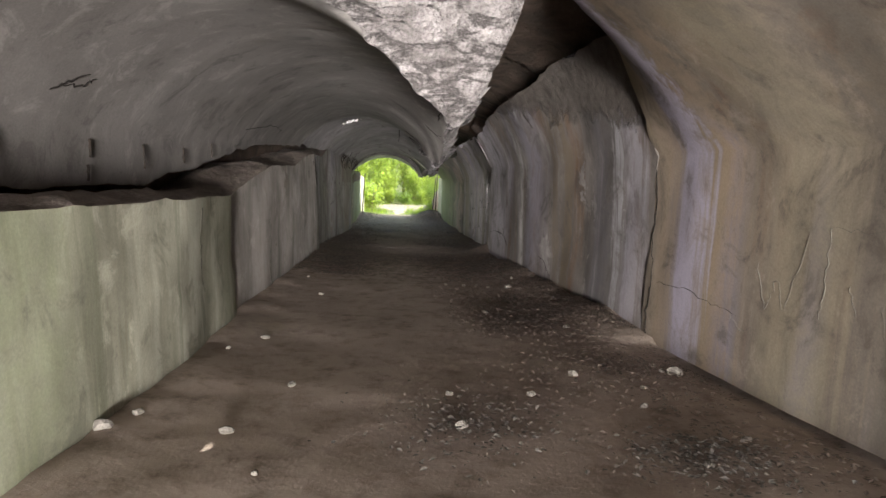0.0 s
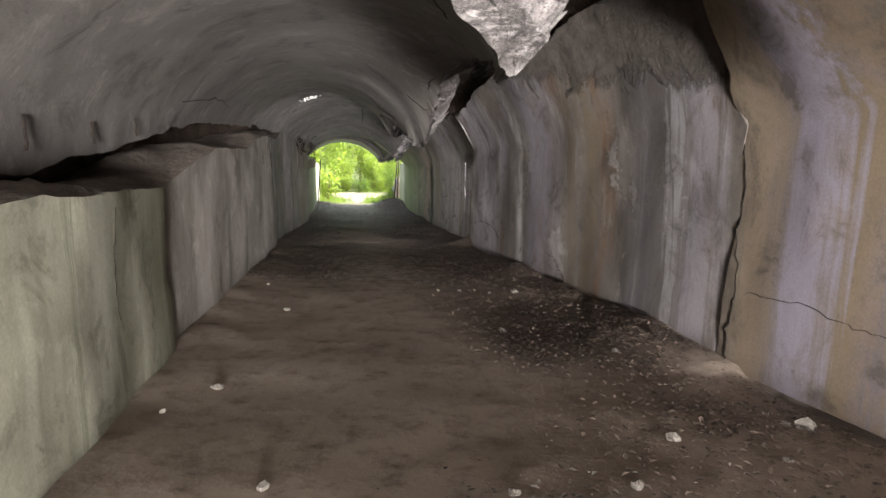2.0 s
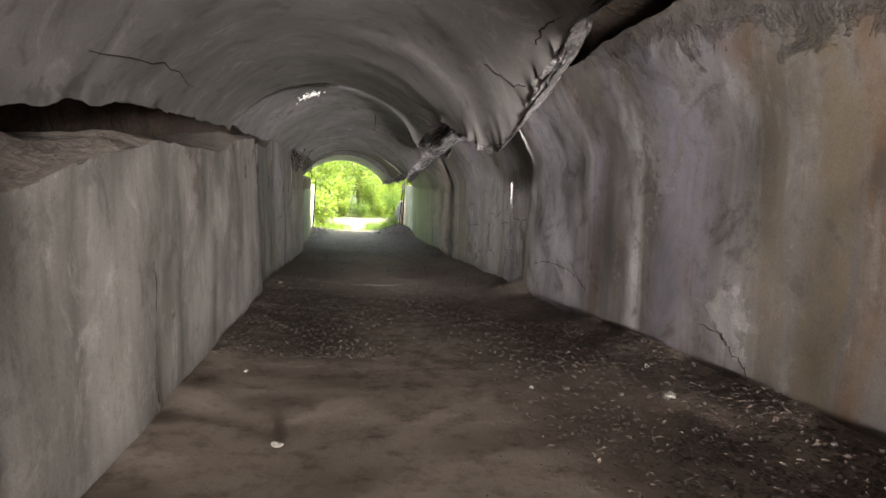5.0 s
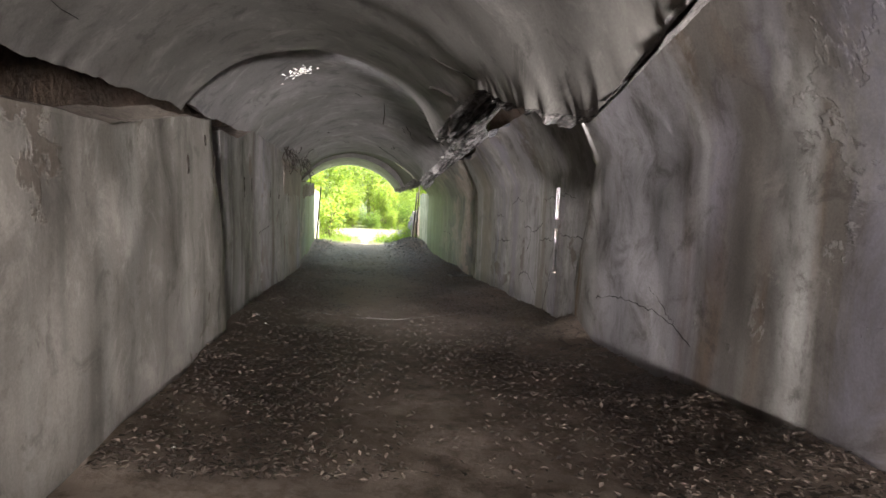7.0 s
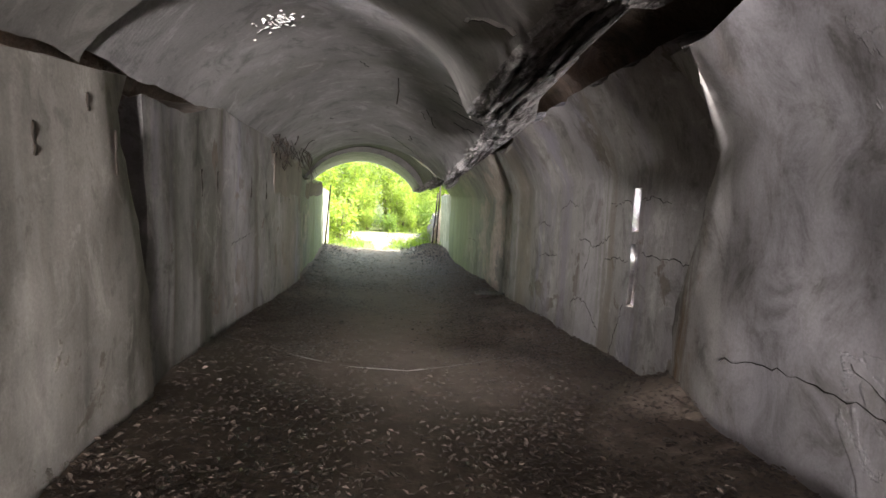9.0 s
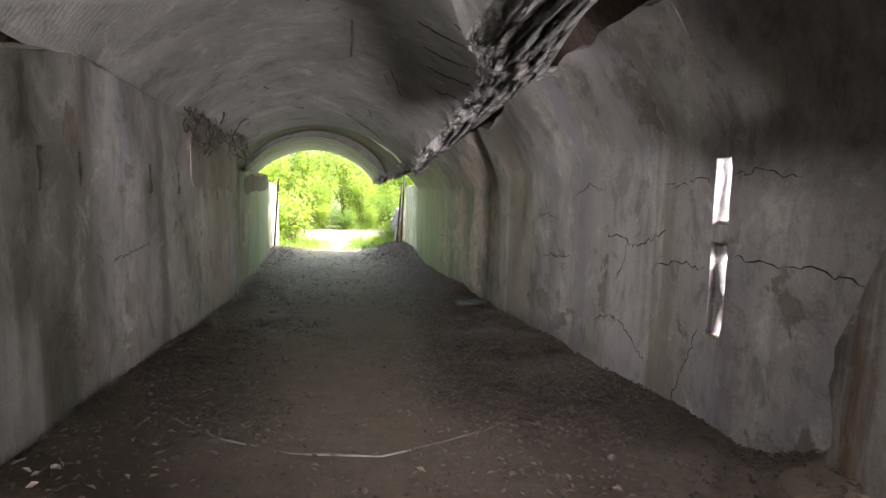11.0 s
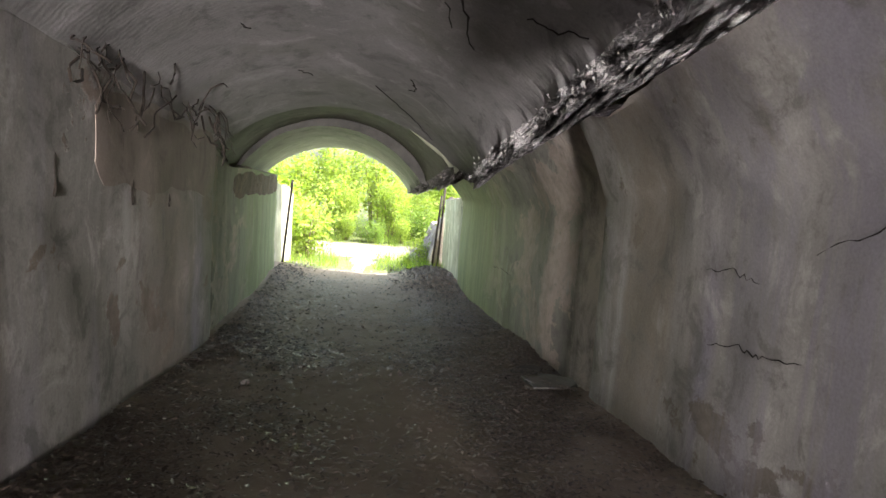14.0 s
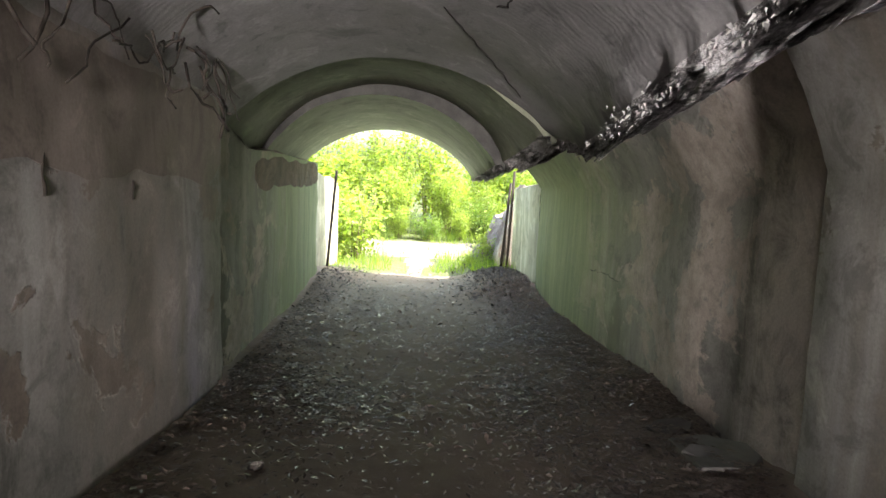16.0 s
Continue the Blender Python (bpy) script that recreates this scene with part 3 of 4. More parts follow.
crack_lip("wall_right_11", "ragged concrete lip of the daylit crack", 15.345, 1, [(0.55, 0.045), (0.83, 0.015), (0.91, 0.006), (1.05, 0.015), (1.14, 0.02), (1.36, 0.012), (1.58, 0.035), (1.7, 0.055)])
crack_lip("wall_right_12", "crumbled far lip of the daylit crack", 15.52, -1, [(0.55, 0.04), (0.72, 0.03), (0.80, 0.06), (0.85, 0.12), (0.90, 0.05), (1.06, 0.010), (1.13, 0.05), (1.2, 0.08), (1.3, 0.01), (1.7, 0.0)], 0.045)
RECESS_X = [(20.3, 0.88), (20.6, 0.79), (20.9, 0.72), (21.3, 0.64), (21.7, 0.56), (22.0, 0.51), (22.7, 0.46), (24, 0.27), (26, -0.05), (26.6, -0.12)]
wall("wall_right_5", 1, 20.3, 26.6, RECESS_X, [(20.3, 1.75), (26.6, 1.65)], [(20.3, 0.4, 0.75), (23, 0.5, 0.7), (26.6, 0.3, 0.35)], M_WALL_D, "grey spalled concrete wall in a recess, coloured green by algae and painted exit light", 0.6, 0.025)


# ---- vaults ----
VAULT_1_BASE = [(-12.0, -2.66, 1.88, 0.10, 1.94, 0.86), (5.0, -2.75, 1.90, 0.06, 1.95, 0.86), (8.0, -2.80, 2.0, 0.16, 2.10, 0.84), (11.0, -2.93, 2.24, -0.22, 2.0, 0.77), (13.9, -3.06, 2.36, -0.60, 2.16, 0.68)]


def smooth_step(v):
    v = min(1.0, max(0.0, v))
    return v * v * (3 - 2 * v)


def section(rows, y):
    """The arch at y: left foot, centre, radius, end angles, how far the broken rim is bent off the circle, rise, outer edge."""
    y0, y1 = rows[0][0], rows[-1][0]
    base = VAULT_1_BASE if rows is VAULT_1 else rows
    near = [lerp_table(min(max(y + d, y0), y1), rows) for d in (-0.09, 0.0, 0.09)]
    wide = [lerp_table(min(max(y + d, y0), y1), base) for d in (-0.9, -0.6, -0.3, 0.0, 0.3, 0.6, 0.9)]
    lx, lh, bx, bh, sag = (sum(w[k] for w in wide) / 7 for k in range(5))
    rx, rh, ox, oh = (sum(w[k] for w in near) / 3 for k in (2, 3, 5, 6))
    chord = Vector((bx - lx, bh - lh))
    up = Vector((-chord.y, chord.x)).normalized()
    half = chord.length / 2
    rad = (half * half + sag * sag) / (2 * sag)
    cen = Vector((lx, lh)) + chord / 2 + up * (sag - rad)
    a0, a1 = math.atan2(lh - cen.y, lx - cen.x), math.atan2(rh - cen.y, rx - cen.x)
    if a0 < a1:
        a0 += 2 * math.pi
    mild = [lerp_table(min(max(y + 0.28 * d, y0), y1), rows) for d in range(-4, 5)]
    soft = Vector((sum(w[2] for w in mild) / 9, sum(w[3] for w in mild) / 9)) - Vector((rx, rh))
    if y < 5.6:
        soft = Vector((0.0, 0.0))
    rim = Vector((rx, rh)) - (cen + rad * Vector((math.cos(a1), math.sin(a1))))
    return lx, lh, cen, rad, a0, a1, rim, soft, sag, ox, oh


def vault(name, rows, mat, label, step=0.06, leg=None, over=M_EARTH, cap=None, broken=None, skew=0.0, dense=((3.5, 4.9, 0.014), (4.9, 8.2, 0.045), (8.2, 12.4, 0.03), (12.4, 17.0, 0.05), (17.0, 22.0, 0.03))):
    """rows: y, left x, left h, right x, right h, rise above the chord, outer right x, outer right h. leg: (y, height) of the upright foot on the left."""
    rings = []
    y0, y1 = rows[0][0], rows[-1][0]
    n_arc, n_brk, n_out, n_leg = 34, 26, 10, 4
    ys = [y0]
    while ys[-1] < y1 - 1e-6:
        d = next((q for a, b, q in dense if a <= ys[-1] < b), step)
        ys.append(min(y1, ys[-1] + d))
    count = len(ys) - 1
    for i, y in enumerate(ys):
        lx, lh, cen, rad, a0, a1, rim, soft, sag, ox, oh = section(rows, y)
        edge = i in (0, count)
        base = fl(y)
        rag = 0.04 * fbm(0, y, 0, 1.7, y0 + 2, 4) + 0.03 * nz(0, y, 0, 7, 4) + 0.03 * nz(0, y, 0, 17, 6)
        late = skew * max(0.0, min(1.0, (y - y1 + 1.6) / 1.6)) ** 2
        ring = []
        foot = lerp_table(y, leg) if leg else 0.02
        for k in range(n_leg):
            a = k / n_leg
            h = lh - foot * (1 - a)
            ring.append((lx - 0.05 * (1 - a) + 0.012 * fbm(0, y, h, 2, y0), y, base + h + (0.05 * fbm(0, y, 3, 1.5, y0 + 1, 4) if k == 0 else 0)))
        for k in range(n_arc + 1):
            a = a0 + (a1 - a0) * k / n_arc
            q = 0.009 * fbm(math.cos(a) * 2, y, math.sin(a) * 2, 1.1, y0, 4)
            w = 1.0 if k == n_arc else 0.0
            bend = (rim + soft) * smooth_step((k / n_arc - 0.45) / 0.55) - soft * smooth_step((k / n_arc - 0.88) / 0.12)
            px, pz = cen.x + (rad + q) * math.cos(a) + bend.x, cen.y + (rad + q) * math.sin(a) + bend.y
            yy = y + (0.05 * fbm(px, y0, pz, 2.5, 3, 5) if edge else 0) + late * (k / n_arc) ** 1.5
            ring.append((px + w * rag, yy, base + pz + w * rag * 0.5))
        ex, _, ez = ring[-1]
        for k in range(1, n_brk + 1):
            a = k / n_brk
            w = math.sin(a * 3.14)
            lay = a * 5 + 0.9 * fbm(ex, y, 0, 0.9, y0 + 2, 3)          # layers that split off in steps
            lump = 0.08 * w * fbm(ex + a, y, a * 1.3, 2.1, y0 + 7, 5) + 0.13 * w * (lay - math.floor(lay) - 0.5) + 0.05 * w * nz(a * 3, y, y0, 6.0, 8) + 0.022 * w * nz(a * 8, y, y0, 14.0, 9)
            ring.append((ex + (ox - ex) * a - lump, y + late, ez + (base + oh - ez) * a - lump - 0.10 * math.sin(a * 3.14)))
        lxo, lho = lx - 0.45, lh + 0.15
        for k in range(1, n_out + 1):
            a = k / n_out
            ring.append((ox + (lxo - ox) * a, y, base + oh + (lho - oh) * a + (sag + 0.48) * math.sin(a * math.pi)))
        rings.append(ring)
    n = len(rings[0])
    seg = [0] * n
    for j in range(n_leg + n_arc, n_leg + n_arc + n_brk):
        seg[j] = 1
    for j in range(n_leg + n_arc + n_brk, n):
        seg[j] = 2
    ob = loft(name, rings, [mat, broken or M_BREAK, over, cap or mat], seg, 3)
    return tagged(ob, label, "ceiling", kind="structure")


VAULT_1 = [
    (-12.0, -2.60, 1.85, -1.30, 2.80, 0.30, 0.30, 3.30), (3.0, -2.72, 1.90, -1.25, 2.80, 0.30, 0.20, 3.30), (3.9, -2.74, 1.90, -1.0, 2.76, 0.42, 0.30, 3.25),
    (4.3, -2.74, 1.90, -0.62, 2.55, 0.56, 0.50, 3.05), (4.55, -2.75, 1.90, -0.28, 2.28, 0.70, 0.55, 2.85), (4.79, -2.75, 1.90, 0.05, 1.94, 0.86, 0.40, 2.45),
    (5.4, -2.76, 1.91, 0.15, 2.02, 0.86, 0.22, 2.45), (6.2, -2.77, 1.92, 0.25, 2.14, 0.86, 0.22, 2.55), (6.9, -2.78, 1.95, 0.27, 2.29, 0.80, 0.22, 2.65), (8.0, -2.80, 2.0, 0.28, 2.50, 0.70, 0.22, 2.85), (8.45, -2.81, 2.03, 0.16, 2.51, 0.70, 0.14, 2.85),
    (8.75, -2.82, 2.05, 0.04, 2.51, 0.70, 0.16, 2.75), (9.3, -2.85, 2.1, 0.0, 2.32, 0.74, 0.26, 2.54), (9.9, -2.88, 2.15, -0.03, 2.08, 0.80, 0.14, 2.32), (10.4, -2.90, 2.2, -0.08, 1.84, 0.80, -0.02, 2.15),
    (10.75, -2.91, 2.22, -0.15, 1.87, 0.79, -0.06, 2.25), (11.05, -2.92, 2.24, -0.27, 1.98, 0.77, -0.10, 2.35), (11.45, -2.94, 2.26, -0.33, 2.04, 0.74, 0.02, 2.35), (11.9, -2.96, 2.28, -0.43, 2.24, 0.68, 0.05, 2.44), (12.6, -2.98, 2.3, -0.47, 2.28, 0.66, 0.08, 2.5), (13.9, -3.06, 2.36, -0.60, 2.16, 0.68, 0.0, 2.35)]
vault("ceiling_1", VAULT_1,
     M_VAULT, "smooth grey concrete vault, cracked and sagging, its side broken away", leg=[(-12, 0.5), (6, 0.45), (9, 0.12), (14.5, 0.08)], skew=1.25)
VAULT_2 = [
    (13.75, -3.07, 2.39, -0.56, 2.29, 0.71, 0.0, 2.40), (15.05, -3.0, 2.38, -0.55, 2.27, 0.74, 0.0, 2.36), (17.0, -3.0, 2.35, -0.20, 2.50, 0.62, 0.32, 2.50), (17.8, -3.02, 2.36, -0.16, 2.46, 0.62, 0.24, 2.44),
    (19.5, -3.08, 2.3, -0.30, 2.28, 0.66, -0.10, 2.20), (20.4, -3.12, 2.24, -0.50, 2.08, 0.66, -0.36, 2.06), (21.8, -3.2, 2.17, -0.42, 1.98, 0.60, -0.20, 2.05), (22.3, -3.24, 2.13, -0.62, 2.1, 0.55, -0.2, 2.3)]
vault("ceiling_2", VAULT_2,
     M_VAULT_C, "board-marked grey concrete vault with a splintered broken edge", cap=M_CAP, broken=M_BREAK_LIT, leg=[(14, 0.06), (23, 0.06)])
vault("ceiling_3", [(22.28, -3.3, 2.17, -0.66, 2.12, 0.60, -0.1, 2.25), (24.0, -3.5, 2.0, -0.85, 1.95, 0.74, -0.3, 2.1)], M_VAULT_D, "damp green-grey concrete vault ring", leg=[(22, 0.06), (24, 0.06)])
vault("ceiling_4", [(24.02, -3.42, 1.95, -0.93, 1.92, 0.69, -0.45, 2.1), (27.6, -3.85, 1.97, -1.1, 1.74, 0.62, -0.6, 2.0)], M_VAULT_D, "low damp concrete vault at the tunnel exit", cap=M_CAP, leg=[(24, 0.08), (28, 0.08)])

# ---- earth cover over the tunnel, with unseen openings added to let light in ----
VAULT_L = [(-12, -2.6), (3, -2.72), (8, -2.8), (14.5, -3.1), (22.3, -3.3), (27.6, -3.85)]
ADDED_SHAFTS = [(0.1, 3.1), (16.7, 19.7)]


def earth_profile(y):
    lx, rx = lerp_table(y, VAULT_L), lerp_table(y, RIGHT_X)
    inner = [(lx - 0.5, 0.1), (lx - 0.55, 0.8), (lx - 0.5, 1.6), (lx - 0.45, 2.4), (lx - 0.2, 3.0), (lx + 0.4, 3.3), (-2.3 - 0.03 * y + 0.5, 3.45), (-1.9 - 0.03 * y + 0.5, 3.45), (rx - 2.2, 3.45), (rx - 1.7, 3.45), (rx - 1.25, 3.42),
             (rx - 0.8, 3.4), (rx - 0.35, 3.35), (rx, 3.2), (rx + 0.3, 2.9), (rx + 0.4, 2.5), (rx + 0.42, 2.1), (rx + 0.42, 1.7)]
    outer = []
    for k, (x, h) in enumerate(inner):
        a = k / (len(inner) - 1)
        outer.append((x - 2.4 + 3.6 * a if k < 5 else (x - 1.2 + 2.0 * a if k < 12 else x + 0.9 + 0.05 * (k - 12)), h + 0.25 + 1.3 * math.sin(math.pi * min(1, 0.12 + a)) if k < 14 else h + 0.9 - 0.16 * (k - 14)))
    # outer earth raised, out of view, to keep direct sun out of the openings
    outer = [(x, h + 2.6 * math.exp(-((k - 10.5) / 5.0) ** 2) + (1.6 if k in (5, 6, 7, 8) else 0)) for k, (x, h) in enumerate(outer)]
    outer[0] = (lx - 3.4, -0.2)
    return inner, outer


ny = 134
grid_in, grid_out, keep = [], [], []
for i in range(ny + 1):
    y = -12.0 + 39.2 * i / ny
    b = fl(y)
    inn, out = earth_profile(y)
    grid_in.append([(x + 0.10 * fbm(x, y, h, 1.2, 4, 4), y, b + h + 0.10 * fbm(x, y, h, 1.4, 9, 4)) for x, h in inn])
    grid_out.append([(x + 0.15 * fbm(x, y, h, 0.7, 14, 3), y, b + h + 0.15 * fbm(x, y, h, 0.8, 19, 3)) for x, h in out])
nk = len(grid_in[0])
for i in range(ny):
    ym = -12.0 + 39.2 * (i + 0.5) / ny
    keep.append([not ((10 <= k < 13 and any(a < ym < b for a, b in ADDED_SHAFTS)) or (k == 6 and 14.95 < ym < 15.35)) for k in range(nk - 1)])
verts = [p for r in grid_in for p in r] + [p for r in grid_out for p in r]
off = (ny + 1) * nk
faces, idx = [], []


def kept(i, k):
    return 0 <= i < ny and 0 <= k < nk - 1 and keep[i][k]


for i in range(ny):
    for k in range(nk - 1):
        if not keep[i][k]:
            continue
        a, b, c, d = i * nk + k, i * nk + k + 1, (i + 1) * nk + k + 1, (i + 1) * nk + k
        faces += [(a, b, c, d), (d + off, c + off, b + off, a + off)]
        idx += [0, 1]
        for p, q, other in ((a, b, (i - 1, k)), (b, c, (i, k + 1)), (c, d, (i + 1, k)), (d, a, (i, k - 1))):
            if not kept(*other):
                faces.append((q, p, p + off, q + off))
                idx.append(0)
tagged(mesh_ob("earth_cover", verts, faces, [M_EARTH, M_FIELD], idx), "brown earth heaped over the broken tunnel", "earth", kind="structure")

# unseen bank added outside the right wall to stop light leaking in
rows = []
for i in range(60):
    y = -12.0 + 26.0 * i / 59
    rx = lerp_table(y, RIGHT_X)
    rows.append([(x + 0.08 * fbm(x, y, h, 1.1, 6, 3), y, fl(y) + h) for x, h in ((rx + 0.5, -0.4), (rx + 0.55, 0.3), (rx + 0.62, 1.0), (rx + 0.66, 1.9), (rx + 1.4, 2.1), (rx + 2.6, 1.2), (rx + 4.0, -0.4))])
tagged(loft("earth_bank", rows, [M_EARTH, M_FIELD], [0, 0, 0, 1, 1, 1, 1]), "added unseen earth bank that blocks light behind the tunnel wall", "earth", kind="structure")

# ---- wing walls and banks outside the exit ----
wall("wall_left_5", -1, 27.55, 29.6, [(27.4, -3.69), (29.6, -3.66)], [(27.5, 1.78), (29.6, 1.55)], None, M_LEFT_A, "pale weathered concrete wing wall outside the exit", 0.35, 0.02)
wall("wall_right_6", 1, 26.75, 29.2, [(26.7, -0.10), (29.2, -0.27)], [(26.7, 1.7), (29.2, 1.6)], None, M_LEFT_A, "pale weathered concrete wing wall outside the exit", 0.35, 0.02)
rows = []
for i in range(40):
    y = 29.3 + 3.6 * i / 39
    t = (y - 29.3) / 3.6
    prof = [(-0.45 - 0.15 * t, -0.3), (-0.47 - 0.1 * t, 0.3), (-0.35, 0.8), (-0.25, 1.2 - 0.4 * t), (0.0, 1.6 - 0.6 * t), (0.6, 1.8 - 0.6 * t), (1.2, 1.6 - 0.6 * t), (1.3, -0.3)]
    rows.append([(x + 0.12 * fbm(x, y, h, 1.8, 3, 4), y, fl(y) + h + 0.12 * fbm(x, y, h, 1.7, 8, 4)) for x, h in prof])
tagged(loft("stone_bank", rows, [M_PATCH], [0] * 8), "sunlit pale rock bank beside the exit path", "rock bank", kind="structure")


# ---- cracks, scratches and spalls on the walls ----
def crack(parent, side, pts, width, mat=None, name="crack"):
    """A dark split that wanders over a wall, as a thin raised seam of dirt; pts: (y, height)."""
    bm = bmesh.new()
    fine, rnd = [], random.Random(int(pts[0][0] * 97 + pts[0][1] * 31))
    for (ya, ha), (yb, hb) in zip(pts, pts[1:]):
        for k in range(7):
            a = k / 7
            fine.append((ya + (yb - ya) * a + rnd.uniform(-0.02, 0.02), ha + (hb - ha) * a + rnd.uniform(-0.02, 0.02)))
    fine.append(pts[-1])
    prev = None
    for i, (y, h) in enumerate(fine):
        j = min(i + 1, len(fine) - 1)
        d = Vector((fine[j][0] - fine[j - 1][0], fine[j][1] - fine[j - 1][1]))
        d = Vector((-d.y, d.x)).normalized() if d.length else Vector((1, 0))
        w = 0.55 * width * (0.3 + rnd.random()) * (0.35 if i in (0, len(fine) - 1) else 1)
        x_table, seed, rough = WALLS[parent.name]
        x0 = lerp_table(y, x_table)
        x = x0 + side * rough * fbm(x0, y, h, 0.9, seed, 4) - side * 0.0025
        ring = [bm.verts.new((x, y + d.x * w, fl(y) + h + d.y * w)), bm.verts.new((x - side * 0.0006, y, fl(y) + h)), bm.verts.new((x, y - d.x * w, fl(y) + h - d.y * w)), bm.verts.new((x + side * 0.02, y, fl(y) + h))]
        if prev:
            for k in range(4):
                bm.faces.new((prev[k], prev[(k + 1) % 4], ring[(k + 1) % 4], ring[k]))
        prev = ring
    bmesh.ops.recalc_face_normals(bm, faces=bm.faces)
    ob = part(name, bm, mat or M_CRACK, parent, "dark crack in the concrete")
    return ob


W = bpy.data.objects
crack(W["wall_right_1"], 1, [(6.38, 1.75), (6.30, 1.4), (6.36, 1.1), (6.28, 0.62), (6.36, 0.3), (6.34, 0.03)], 0.014)
crack(W["wall_right_1"], 1, [(6.2, 0.62), (5.8, 0.66), (5.3, 0.6), (4.9, 0.55)], 0.005)
crack(W["wall_right_2"], 1, [(13.6, 0.55), (13.2, 0.62), (12.7, 0.62), (12.3, 0.56), (11.9, 0.42)], 0.007)
crack(W["wall_right_2"], 1, [(9.9, 0.45), (9.6, 0.42), (9.5, 0.3), (9.35, 0.22), (9.3, 0.08)], 0.006)
crack(W["wall_right_2"], 1, [(12.6, 0.78), (12.3, 0.6), (12.15, 0.55)], 0.004)
crack(W["wall_right_4"], 1, [(17.25, 0.42), (16.95, 0.5), (16.7, 0.44), (16.45, 0.3), (16.3, 0.22)], 0.006)
crack(W["wall_right_4"], 1, [(17.1, 1.18), (16.8, 1.16), (16.6, 1.1), (16.4, 1.14), (16.1, 1.24)], 0.008)
crack(W["wall_right_4"], 1, [(17.9, 1.5), (17.5, 1.62), (17.2, 1.55)], 0.005)
crack(W["wall_right_4"], 1, [(16.9, 0.8), (16.75, 1.0), (16.72, 1.16)], 0.006)
crack(W["wall_right_4"], 1, [(15.56, 1.55), (15.75, 1.58), (15.95, 1.54), (16.15, 1.56)], 0.006)
crack(W["wall_right_4"], 1, [(15.6, 1.0), (15.9, 1.03), (16.25, 0.98)], 0.008)
crack(W["wall_right_4"], 1, [(15.62, 0.62), (15.7, 0.4), (15.82, 0.2), (15.9, 0.04)], 0.006)
crack(W["wall_right_4"], 1, [(17.9, 0.95), (18.2, 0.9), (18.4, 0.93), (18.7, 0.88)], 0.006)
crack(W["wall_right_4"], 1, [(18.3, 1.3), (18.5, 1.36), (18.8, 1.34)], 0.005)
crack(W["wall_right_3"], 1, [(15.3, 1.58), (15.1, 1.6), (14.8, 1.55)], 0.005)
crack(W["wall_right_3"], 1, [(15.28, 1.12), (15.0, 1.08), (14.7, 1.1), (14.4, 1.05)], 0.008)
crack(W["wall_left_3"], -1, [(16.7, 0.96), (17.05, 1.02), (17.3, 1.03), (17.55, 1.07)], 0.006)
crack(W["wall_left_1"], -1, [(5.6, 1.3), (5.55, 1.0), (5.6, 0.6)], 0.004)
crack(W["wall_left_2"], -1, [(9.0, 1.0), (9.05, 0.7), (9.0, 0.3), (9.05, 0.1)], 0.005)
crack(W["wall_right_5"], 1, [(23.5, 0.75), (23.9, 0.8), (24.3, 0.78)], 0.006)
# scratched lines that cannot be read
for pts in ([(4.72, 1.0), (4.60, 0.66), (4.50, 0.90), (4.40, 0.68), (4.24, 1.25)], [(4.06, 1.3), (3.7, 1.3), (3.3, 1.27)], [(4.06, 1.3), (4.05, 1.0), (4.06, 0.7)],
            [(3.85, 0.96), (3.78, 0.78)], [(3.6, 1.0), (3.45, 0.98), (3.4, 1.1)], [(5.0, 0.55), (4.85, 0.45), (4.7, 0.5)], [(3.6, 0.9), (3.55, 0.6)]):
    crack(W["wall_right_1"], 1, pts, 0.002, M_SCRATCH, name="scratch")


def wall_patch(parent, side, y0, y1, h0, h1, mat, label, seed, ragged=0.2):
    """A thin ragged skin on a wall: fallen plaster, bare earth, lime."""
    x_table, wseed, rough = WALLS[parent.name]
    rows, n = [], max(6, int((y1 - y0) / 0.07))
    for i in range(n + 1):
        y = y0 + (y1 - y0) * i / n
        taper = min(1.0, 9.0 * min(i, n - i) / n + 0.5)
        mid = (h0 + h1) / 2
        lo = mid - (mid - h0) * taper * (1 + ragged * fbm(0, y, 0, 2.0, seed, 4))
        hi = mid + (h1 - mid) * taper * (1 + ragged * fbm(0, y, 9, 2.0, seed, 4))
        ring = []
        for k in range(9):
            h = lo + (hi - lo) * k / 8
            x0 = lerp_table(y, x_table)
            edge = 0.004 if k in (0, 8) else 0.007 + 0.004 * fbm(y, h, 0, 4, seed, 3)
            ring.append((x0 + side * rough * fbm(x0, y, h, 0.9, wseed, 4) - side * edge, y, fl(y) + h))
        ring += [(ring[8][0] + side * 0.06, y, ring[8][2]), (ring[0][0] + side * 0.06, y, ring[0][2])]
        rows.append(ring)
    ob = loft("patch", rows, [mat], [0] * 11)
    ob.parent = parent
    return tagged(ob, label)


wall_patch(W["wall_left_3"], -1, 19.0, 21.85, 1.62, 2.22, M_BARE, "bare brown patch where the render has fallen", 3)
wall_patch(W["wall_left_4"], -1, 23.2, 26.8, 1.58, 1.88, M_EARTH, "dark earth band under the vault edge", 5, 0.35)

